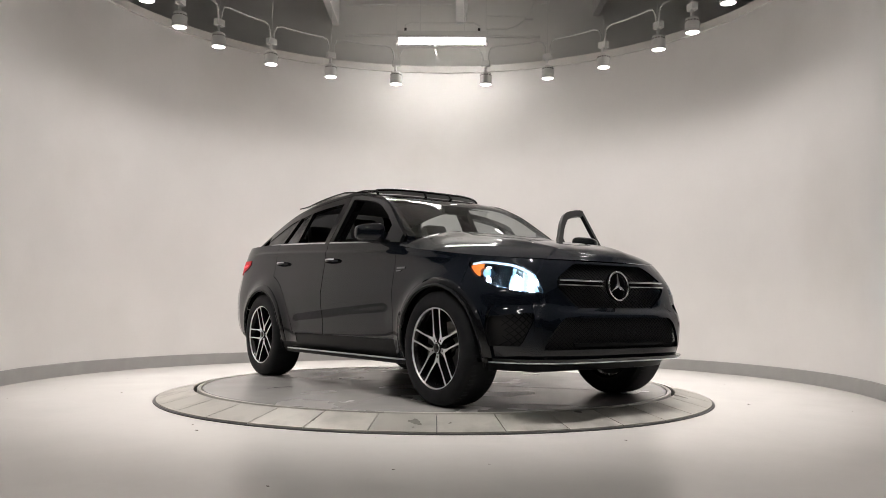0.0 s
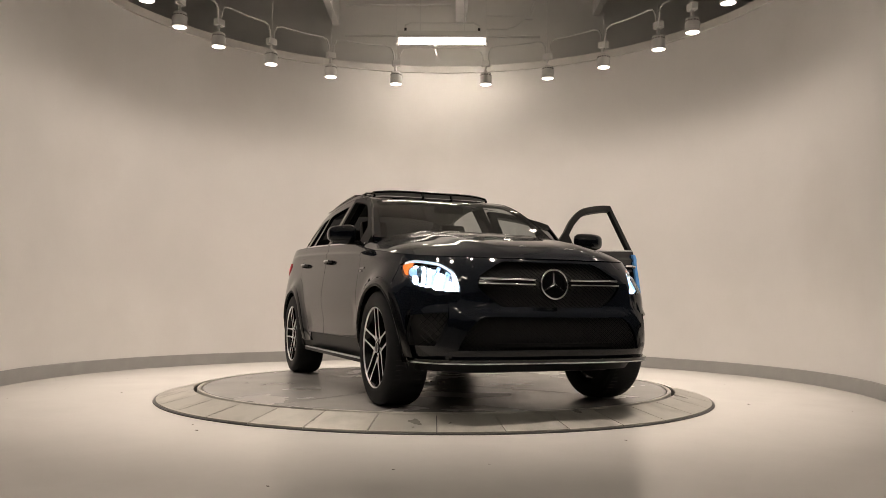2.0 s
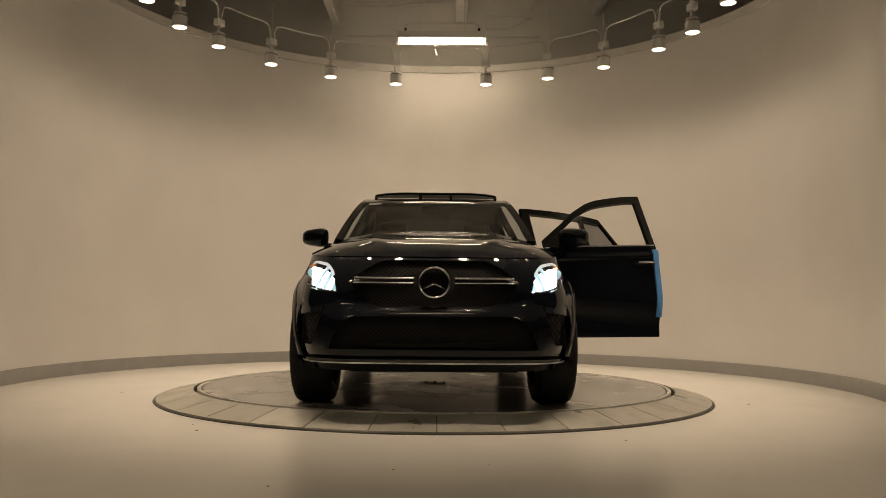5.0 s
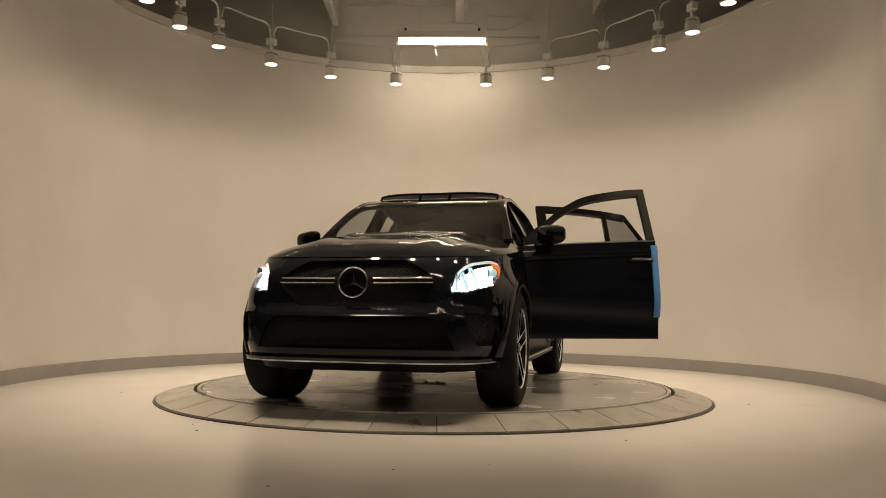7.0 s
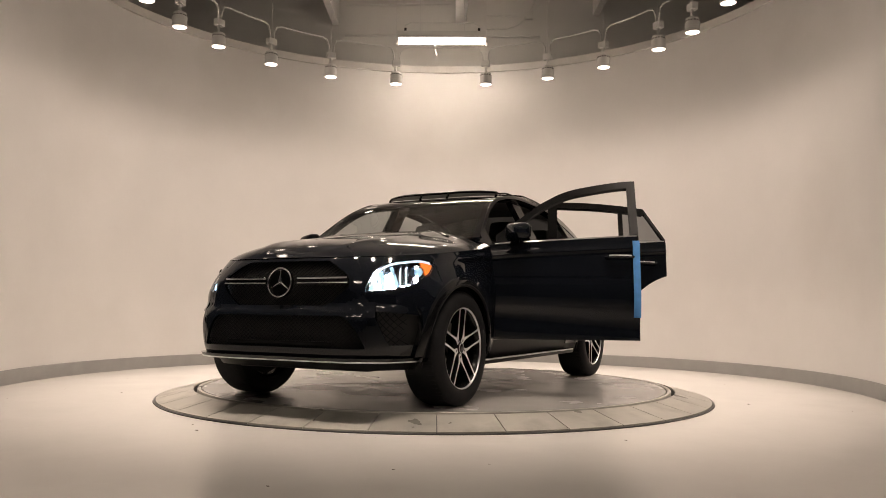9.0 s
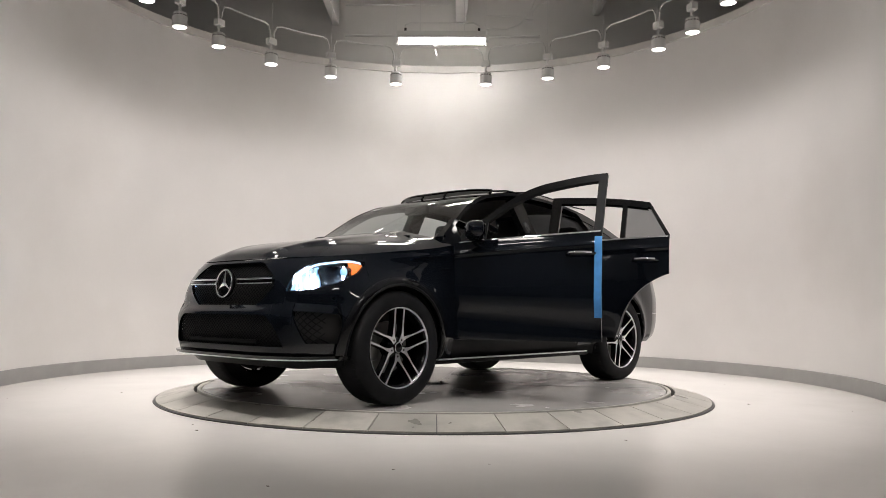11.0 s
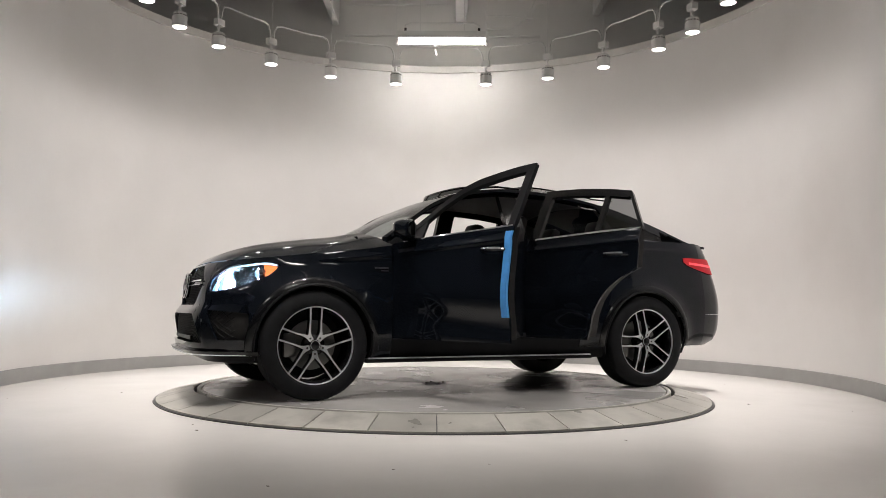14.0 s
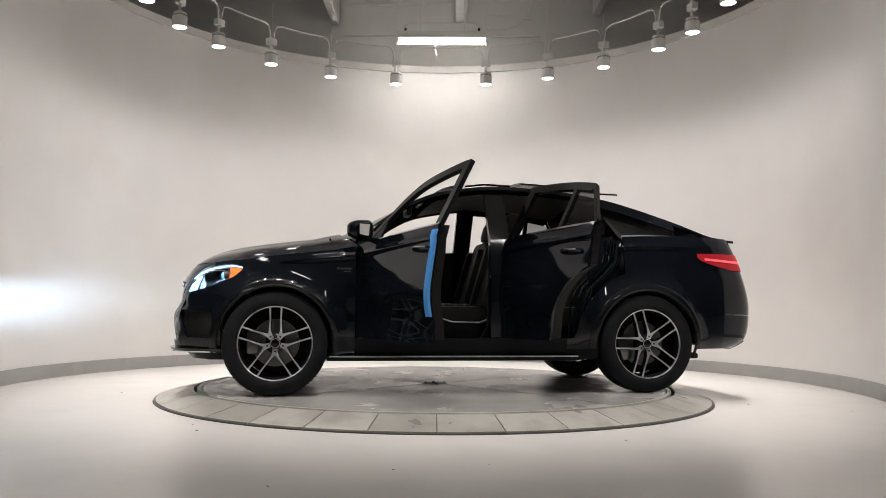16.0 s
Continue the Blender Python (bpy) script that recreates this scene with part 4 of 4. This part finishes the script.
        part("quarter_pillar", patch(cs, lambda c: max(base(c), rail_z(c[2]) - 0.078), lambda c: max(base(c) + 0.001, door_top(c[2]) + 0.004), 2, thick=0.02, fn=side_point), M_PAINT, car)
        cs = xs(s, -1.72, -1.29, 0.04)
        part("window_trim", patch(cs, lambda c: belt_z(c[2]) - 0.004, lambda c: belt_z(c[2]) + 0.010, 1, off=0.006, thick=0.012, fn=side_point), M_ALU, q, "bright window trim strip")


def build_lower(car):
    for s in (1, -1):
        # rear quarter round the arch and behind the door
        bm = patch(xs(s, CORNER_R, -1.289, 0.025), lambda c: arch(c[2], 0.425, 0.345), lambda c: belt_z(c[2]) + 0.004, 80, thick=0.012)
        patch(xs(s, -1.288, -0.80, 0.02), lambda c: arch(c[2], 0.425, 0.345), lambda c: max(arch(c[2], 0.425, 0.345), door_low_r(c) - 0.005), 5, thick=0.012, bm=bm)
        part("rear_quarter", bm, M_PAINT, car)
        # sill and running board
        part("sill", patch(xs(s, -1.03, 1.035, 0.05), lambda c: arch(c[2], 0.425, 0.262), lambda c: max(arch(c[2], 0.425, 0.262), 0.427), 4, off=-0.006, thick=0.10), M_SATIN, car)
        bm = box_bm(1.98, 0.10, 0.03, (0.09, s * 0.885, 0.272), 0.012)
        rb = part("running_board", bm, M_SATIN, car, "black running board")
        part("step_strip", box_bm(1.94, 0.028, 0.010, (0.09, s * 0.928, 0.290), 0.004), M_ALU, rb, "brushed metal strip")
        # wheel housings
        for hx in (HUB_X, -HUB_X):
            m = Matrix.Translation((hx, s * 0.52, HUB_Z)) @ Matrix.Rotation(radians(-90 * s), 4, "X")
            if s > 0:
                m = m @ Matrix.Rotation(radians(180), 4, "Z")
            bm = lathe([(0.0, 0.0), (0.44, 0.0), (0.44, 0.38)], 32, m=m, arc=(0, 180) if s < 0 else (0, 180))
            part("wheel_housing", bm, M_CARPET, car)
            pts = []
            for k in range(25):
                a = radians(-14 + 208 * k / 24)
                x, z = hx + 0.428 * math.cos(a), HUB_Z + 0.428 * math.sin(a)
                pts.append((x, s * (side_y(x, z) + 0.001), z))
            part("arch_lip", tube(pts, 0.011, 6), M_SATIN, car)
            bm = bmesh.new()
            rows = []
            for k in range(41):
                a = radians(-5 + 190 * k / 40)
                row = []
                for r, o in ((0.424, -0.012), (0.424, 0.004), (0.430, 0.008), (0.450, 0.009), (0.470, 0.007), (0.480, 0.004), (0.482, -0.006)):
                    x, z = hx + r * math.cos(a), HUB_Z + r * math.sin(a)
                    row.append(bm.verts.new((x, s * (side_y(x, max(z, 0.30)) + o), z)))
                rows.append(row)
            for p, q in zip(rows, rows[1:]):
                for j in range(6):
                    bm.faces.new((p[j], q[j], q[j + 1], p[j + 1]))
            part("arch_moulding", bm, M_GLOSS, car, "dark moulding round the wheel arch")
    bm = patch(ks("r", 1, -1, 40), lambda c: 0.345, lambda c: 0.62, 6, thick=0.02)
    part("rear_bumper", bm, M_PAINT, car)
    part("tailgate", patch(ks("r", 1, -1, 40), lambda c: 0.624, lambda c: 1.262, 12, thick=0.02), M_PAINT, car)
    part("diffuser", patch(ks("r", 0.8, -0.8, 30), lambda c: 0.335, lambda c: 0.40, 2, off=0.012, thick=0.05), M_SATIN, car)
    for s in (1, -1):
        cs = xs(s, -1.93, CORNER_R, 0.03) + [("r", s * k) for k in span(1.0, 0.35, 14)][1:]

        def q(c):
            x = col_x(c)
            return (-1.93 - x) / 0.33
        lo = lambda c: 1.09 - 0.10 * min(1, max(0, q(c))) ** 0.6
        hi = lambda c: 1.125 + 0.002 * min(1, q(c))
        tl = part("tail_light", patch(cs, lo, hi, 5, off=0.008, thick=0.006), M_TAIL, car, "red tail light")
        part("tail_light_bar", patch(cs[2:-2], lambda c: 1.072 - 0.02 * min(1, q(c)), lambda c: 1.092 - 0.02 * min(1, q(c)), 2, off=0.011, thick=0.006), M_TAILCORE, tl, "brighter red light bar")
    # floor pan and engine bay screen
    part("floor_pan", box_bm(4.1, 1.1, 0.05, (-0.05, 0, 0.27), 0.02), M_SATIN, car)
    part("cabin_floor", box_bm(2.7, 1.66, 0.04, (-0.35, 0, 0.345), 0.01), M_CARPET, car)
    part("firewall", box_bm(0.05, 1.70, 0.78, (0.95, 0, 0.74), 0.01), M_SATIN, car)
    part("engine", box_bm(1.0, 1.0, 0.5, (1.5, 0, 0.55), 0.08), M_SATIN, car)
    part("front_axle", tube([(HUB_X, -0.75, HUB_Z), (HUB_X, 0.75, HUB_Z)], 0.05, 10), M_SATIN, car)
    part("rear_axle", tube([(-HUB_X, -0.75, HUB_Z), (-HUB_X, 0.75, HUB_Z)], 0.06, 10), M_SATIN, car)
    part("boot_floor", box_bm(0.9, 1.05, 0.05, (-1.85, 0, 0.62), 0.01), M_CARPET, car)


def writing_bars(parent, s):
    for k, (dx, w, z, h) in enumerate(((0.0, 0.11, 0.951, 0.014), (0.03, 0.06, 0.930, 0.010))):
        cs = xs(s, 0.875 + 0.0 + dx * 0 + 0.03, 0.905 + w, 0.03)
        part("badge_bar", patch(cs, lambda c: z - h / 2, lambda c: z + h / 2, 1, off=0.004, thick=0.004), M_DARKMETAL, parent, "small bright badge bar")


def build_door(car, s, front, angle):
    x0, x1 = DOOR_F if front else DOOR_R
    low = (lambda c: 0.432) if front else door_low_r
    cs = xs(s, x0, x1, 0.03)
    door = part("door", patch(cs, low, lambda c: belt_z(c[2]), 90, thick=0.02), M_PAINT, car,
                ("black front door" if front else "black rear door") + (", standing wide open" if angle else ", closed"))
    # trimmed inner side
    inner = patch(xs(s, x0 + 0.015, x1 - 0.03, 0.05), lambda c: low(c) + 0.02, lambda c: belt_z(c[2]) - 0.002, 8, off=-0.022, thick=0.075)
    part("door_trim", inner, M_TRIMFAB, door, "black door lining")
    hx = x1 - 0.55 if front else x1 - 0.5
    arm = box_bm(0.55, 0.07, 0.05, (hx, s * 0.79, 0.86 if front else 0.9), 0.02)
    part("armrest", arm, M_TRIMFAB, door)
    spk = lathe([(0, 0.0), (0.085, 0.0), (0.09, 0.006), (0.09, 0.012)], 28, m=Matrix.Translation((x1 - 0.25, s * 0.80, 0.56)) @ Matrix.Rotation(radians(90 * s), 4, "X"))
    part("speaker", spk, M_ALU, door, "silver speaker cover")
    # window frame
    if front:
        # the frame stands a little proud of the roof edge and leans back at its rear corner
        rise = lambda c: 0.028 * max(0.0, min(1.0, (0.62 - c[2]) / 0.3))

        def leaning(col, z, off=0.0):
            k = max(0.0, min(1.0, (x0 + 0.12 - col[2]) / 0.1)) * max(0.0, z - belt_z(col[2])) / 0.45
            return side_point(col, z, off) - Vector((0.010 * k, 0, 0))
        top = patch(xs(s, x0, 0.80, 0.025), lambda c: max(belt_z(c[2]), glass_top(c[2]) + rise(c)), lambda c: max(belt_z(c[2]), door_top(c[2]) + rise(c)), 2, thick=0.035, fn=leaning)
        patch(xs(s, x0, x0 + 0.058, 0.03), lambda c: belt_z(c[2]), lambda c: glass_top(c[2]) + rise(c) + 0.002, 4, thick=0.035, fn=leaning, bm=top)
        patch(xs(s, 0.60, 0.80, 0.03), lambda c: belt_z(c[2]), lambda c: max(belt_z(c[2]), glass_top(c[2]) + 0.002), 4, off=-0.004, thick=0.02, fn=side_point, bm=top)
        gx = (x0 + 0.083, 0.70)
    else:
        slant = lambda c: rear_frame_top(c[2])
        top = patch(xs(s, -1.10, x1, 0.025), lambda c: max(belt_z(c[2]), glass_top(c[2])), slant, 2, thick=0.035, fn=side_point)
        patch(xs(s, x1 - 0.085, x1, 0.03), lambda c: belt_z(c[2]), lambda c: glass_top(c[2]) + 0.002, 4, thick=0.035, fn=side_point, bm=top)
        patch(xs(s, -0.93, -0.89, 0.02), lambda c: belt_z(c[2]), lambda c: glass_top(c[2]) + 0.002, 4, thick=0.03, fn=side_point, bm=top)
        patch(xs(s, -1.285, -1.10, 0.012), lambda c: max(belt_z(c[2]), slant(c) - 0.045), slant, 3, thick=0.035, fn=side_point, bm=top)
        gx = (-0.89, x1 - 0.083)
        g = part("quarter_pane", patch(xs(s, -1.262, -0.928, 0.02), lambda c: belt_z(c[2]), lambda c: max(belt_z(c[2]) + 0.001, min(glass_top(c[2]), slant(c) - 0.040)), 4, off=-0.016, fn=side_point), M_GLASSR, door, "dark tinted fixed pane")
        g.visible_shadow = False
    part("window_frame", top, M_SATIN if front else M_GLOSS, door)
    part("belt_trim", patch(xs(s, x0 + 0.01, x1 - 0.06, 0.05), lambda c: belt_z(c[2]) - 0.004, lambda c: belt_z(c[2]) + 0.010, 1, off=0.003, thick=0.012, fn=side_point), M_CHROME, door, "polished window sill strip")
    hxx = -0.12 if front else -1.10
    zz = 1.048 if front else 1.06
    hd = [body_point(("x", s, hxx + 0.10 * k), zz + 0.004 * (1 - k * k), 0.004 + 0.034 * (1 - k * k) ** 0.5) for k in span(-1, 1, 10)]
    hn = part("door_handle", tube(hd, 0.014, 8), M_PAINT, door, "black door handle with a chrome edge")
    part("handle_strip", tube([p + Vector((0, s * 0.009, 0.008)) for p in hd[1:-1]], 0.0075, 6), M_CHROME, hn, "chrome strip")
    if front:
        # door mirror
        bm = bmesh.new()
        bmesh.ops.create_uvsphere(bm, u_segments=24, v_segments=14, radius=1.0)
        for v in bm.verts:
            c = v.co
            p = [math.copysign(abs(q) ** 0.55, q) for q in c]
            v.co = (p[0] * (0.085 if p[0] > 0 else 0.05), p[1] * 0.112 - s * 0.02 * max(0.0, p[0]), p[2] * (0.074 - 0.012 * p[1] * s) * (1 - 0.12 * max(0.0, p[0])))
        toe = Matrix.Translation((0.62, s * 0.985, 1.228)) @ Matrix.Rotation(radians(24 * s), 4, "Z")
        bm.transform(toe)
        mr = part("mirror", bm, M_PAINT, door, "black door mirror")
        bm = prism([(-0.084, -0.048), (0.08, -0.042), (0.086, -0.034), (0.086, 0.040), (0.076, 0.047), (0.0, 0.052), (-0.076, 0.050), (-0.086, 0.040), (-0.088, -0.038)], 0.004, m=toe @ Matrix.Translation((-0.051, s * 0.006, 0.002)) @ Matrix.Scale(0.86, 4) @ Matrix.Rotation(radians(-90), 4, "Y") @ Matrix.Rotation(radians(90), 4, "Z"))
        part("mirror_glass", bm, M_MIRROR, mr, "mirror glass", False)
        part("mirror_foot", box_bm(0.09, 0.12, 0.03, (0.65, s * 0.90, 1.165), 0.012), M_GLOSS, mr)
    if angle:
        h = Vector((0.868, 0.90, 0)) if front else Vector((-0.270, 0.915, 0))
        if front:
            cs = [("x", 1, x0 - 0.004 + k) for k in (0.0, 0.012, 0.03, 0.05)]
            bm = patch(cs, lambda c: 0.60, lambda c: 1.172, 14, off=0.016, thick=0.02)
            tp = part("edge_guard", bm, M_TAPE, door, "strip of bright blue foam guarding the door edge")
        inset = Vector((0.003, -0.045, 0)) if front else Vector()
        door.matrix_basis = Matrix.Translation(h + inset) @ Matrix.Rotation(radians(-angle), 4, "Z") @ Matrix.Translation(-h)
    return door


def build_seat(name, x, y, wide, car):
    """A seat with cushion, backrest and headrest, facing forward."""
    base = part(name, box_bm(0.52, wide, 0.16, (x, y, 0.60), 0.05), M_TRIMFAB, car, "black leather seat")
    lean = Matrix.Rotation(radians(-16), 4, "Y")
    part("backrest", box_bm(0.13, wide * 0.98, 0.66, (x - 0.33, y, 0.95), 0.055, lean), M_TRIMFAB, base)
    part("seat_base", box_bm(0.46, wide * 0.9, 0.2, (x, y, 0.45), 0.02), M_SATIN, base)
    for e in ((-0.5, 0.5) if wide < 0.8 else (-0.78, 0.0, 0.78)):
        if wide < 0.8:
            part("side_bolster", box_bm(0.17, 0.08, 0.56, (x - 0.29, y + e * (wide - 0.06), 0.92), 0.035, lean), M_TRIMFAB, base)
    if wide < 0.8:
        sd = 1 if y > 0 else -1
        pts = [(x + 0.26, y + sd * (wide / 2 + 0.006), 0.60), (x + 0.10, y + sd * (wide / 2 + 0.01), 0.55), (x - 0.12, y + sd * (wide / 2 + 0.01), 0.545), (x - 0.26, y + sd * (wide / 2 + 0.006), 0.60)]
        part("seat_trim", tube(pts, 0.006, 6), M_ALU, base, "thin silver trim line")
        part("seat_skirt", box_bm(0.5, 0.02, 0.13, (x, y + sd * (wide / 2 - 0.004), 0.49), 0.008), M_SATIN, base)
        for k in range(5):
            part("seat_flute", box_bm(0.07, wide * 0.62, 0.012, (x - 0.15 + 0.085 * k, y, 0.683), 0.005), M_TRIMFAB, base)
    for e in ((0.0,) if wide < 0.8 else (-0.4, 0.4)):
        yy = y + e
        part("headrest", box_bm(0.11, 0.26, 0.19, (x - 0.45, yy, 1.37), 0.05, lean), M_TRIMFAB, base)
        for d in (-0.06, 0.06):
            part("headrest_post", tube([(x - 0.41, yy + d, 1.24), (x - 0.44, yy + d, 1.33)], 0.007, 6), M_CHROME, base)
    return base


def build_interior(car):
    build_seat("front_seat", -0.02, 0.40, 0.52, car)
    build_seat("front_seat", -0.02, -0.40, 0.52, car)
    build_seat("rear_seat", -0.88, 0.0, 1.36, car)
    prof = [(0.92, 0.62), (0.60, 0.62), (0.50, 0.80), (0.48, 0.98), (0.56, 1.06), (0.80, 1.11), (0.97, 1.13)]
    bm = prism(prof, 1.56, m=Matrix.Translation((0, 0.78, 0)) @ Matrix.Rotation(radians(90), 4, "X"))
    part("dashboard", bm, M_TRIMFAB, car, "black dashboard")
    part("instrument_hood", box_bm(0.16, 0.36, 0.09, (0.56, 0.40, 1.09), 0.03), M_TRIMFAB, car)
    part("screen", box_bm(0.02, 0.24, 0.13, (0.50, 0.0, 1.10), 0.006), M_GLOSS, car)
    part("centre_console", box_bm(0.95, 0.24, 0.28, (0.12, 0, 0.56), 0.04), M_TRIMFAB, car)
    m = Matrix.Translation((0.36, 0.40, 0.98)) @ Matrix.Rotation(radians(-66), 4, "Y")
    bm = tube([(0.185 * math.cos(2 * math.pi * k / 32), 0.185 * math.sin(2 * math.pi * k / 32), 0) for k in range(32)], 0.016, 8, closed=True)
    bm.transform(m)
    st = part("steering_wheel", bm, M_TRIMFAB, car, "black leather steering wheel")
    bm = lathe([(0, 0.03), (0.05, 0.028), (0.07, 0.01), (0.07, -0.02), (0, -0.02)], 20, m=m)
    part("wheel_boss", bm, M_TRIMFAB, st)
    for a in (0, 180, 90):
        b = radians(a)
        bm = tube([(0.06 * math.cos(b), 0.06 * math.sin(b), 0), (0.18 * math.cos(b), 0.18 * math.sin(b), 0)], 0.014, 6)
        bm.transform(m)
        part("wheel_arm", bm, M_ALU, st, "silver steering wheel arm")
    for s in (1, -1):
        # pillar between the doors and the trims on it
        cs = xs(s, -0.35, -0.19, 0.04)
        pl = part("centre_pillar", patch(cs, lambda c: 0.36, lambda c: belt_z(c[2]), 6, off=-0.03, thick=0.08), M_PAINT, car)
        part("pillar_top", patch(cs, lambda c: belt_z(c[2]), lambda c: door_top(c[2]) + 0.006, 6, off=-0.036, thick=0.05, fn=side_point), M_GLOSS, pl)
        part("belt_webbing", patch(xs(s, -0.30, -0.255, 0.02), lambda c: 0.9, lambda c: 1.25, 3, off=-0.115, thick=0.004), M_CARPET, pl)
        part("sill_plate", box_bm(0.75, 0.06, 0.006, (0.30, s * 0.80, 0.376), 0.002), M_ALU, car, "brushed sill plate")
        part("hinge_pillar", patch(xs(s, 0.84, 0.98, 0.04), lambda c: 0.37, lambda c: 1.12, 5, off=-0.05, thick=0.06), M_SATIN, car)
        pts = [(-1.26, s * 0.84, 1.22), (-1.23, s * 0.85, 1.05), (-1.12, s * 0.86, 0.93), (-1.0, s * 0.86, 0.82), (-0.95, s * 0.85, 0.68), (-0.93, s * 0.84, 0.40)]
        part("door_seal", tube(pts, 0.012, 6), M_SATIN, car)
        for dx, dy, rr in ((-0.03, 0.012, 0.008), (0.045, -0.03, 0.010), (0.085, -0.05, 0.008)):
            part("jamb_ridge", tube([(a + dx, b + s * dy, c) for a, b, c in pts], rr, 6), M_PAINT, car)
        pts = [(0.80, s * 0.82, 0.44), (0.60, s * 0.825, 0.405), (0.2, s * 0.825, 0.40), (-0.12, s * 0.825, 0.42), (-0.175, s * 0.825, 0.52), (-0.185, s * 0.83, 0.85), (-0.19, s * 0.82, 1.16)]
        part("door_seal", tube(pts, 0.011, 6), M_SATIN, car)
        part("latch_striker", box_bm(0.02, 0.05, 0.06, (-0.20, s * 0.85, 0.92), 0.008), M_ALU, pl, "bright latch striker")
        part("pillar_label", box_bm(0.004, 0.035, 0.11, (-0.188, s * 0.80, 0.62), 0.001), M_PAPER, pl, "white paper label")
        part("rear_jamb", patch(xs(s, -1.285, -1.02, 0.03), lambda c: arch(c[2], 0.44, 0.37), lambda c: belt_z(c[2]), 6, off=-0.10, thick=0.02), M_PAINT, car)
    part("headliner", roof_patch(span(-1.15, 0.2, 12), span(-0.93, 0.93, 12), off=-0.06), M_CARPET, car)
    part("parcel_shelf", box_bm(0.85, 1.3, 0.02, (-1.75, 0, 1.18), 0.004), M_CARPET, car)
    part("boot_side", box_bm(0.05, 1.5, 0.6, (-1.32, 0, 0.85), 0.01), M_CARPET, car)


def build_car():
    th = tagged(new("car"), "glossy black coupe SUV with two doors open on the turntable", "car")
    build_nose(th)
    build_headlights(th)
    build_bonnet(th)
    build_shell(th)
    build_lower(th)
    build_interior(th)
    build_door(th, 1, True, 67.0)
    build_door(th, 1, False, 70.0)
    build_door(th, -1, True, 0)
    build_door(th, -1, False, 0)
    for s in (1, -1):
        writing_bars(th, s)
    wheel = build_wheel(th)
    first = True
    for hx in (HUB_X, -HUB_X):
        for s in (1, -1):
            m = Matrix.Translation((hx, s * 0.828, HUB_Z)) @ (Matrix() if s > 0 else Matrix.Rotation(radians(180), 4, "Z"))
            m = m @ Matrix.Rotation(radians(0 if hx > 0 else 17), 4, "Y")
            if first:
                place, first = m, False
            else:
                copy_part(wheel, m)
    wheel.matrix_basis = place
    return th


car = build_car()


# ---- what moves ----
TURN = ((0.0, -53.81), (2.0, -68.09), (4.0, -82.31), (6.5, -99.65), (9.0, -117.66), (11.5, -136.32), (13.5, -151.11), (16.0, -169.96))
CAR_OFF = Vector((-0.109, -0.008, PLATE_Z))


def motions():
    rows, deck = [], []
    for t, a in TURN:
        turn = Matrix.Rotation(radians(a), 4, "Z")
        rows.append((t, turn @ Matrix.Translation(CAR_OFF)))
        deck.append((t, turn))
    walk(car, rows)
    walk(turntable, deck)


motions()
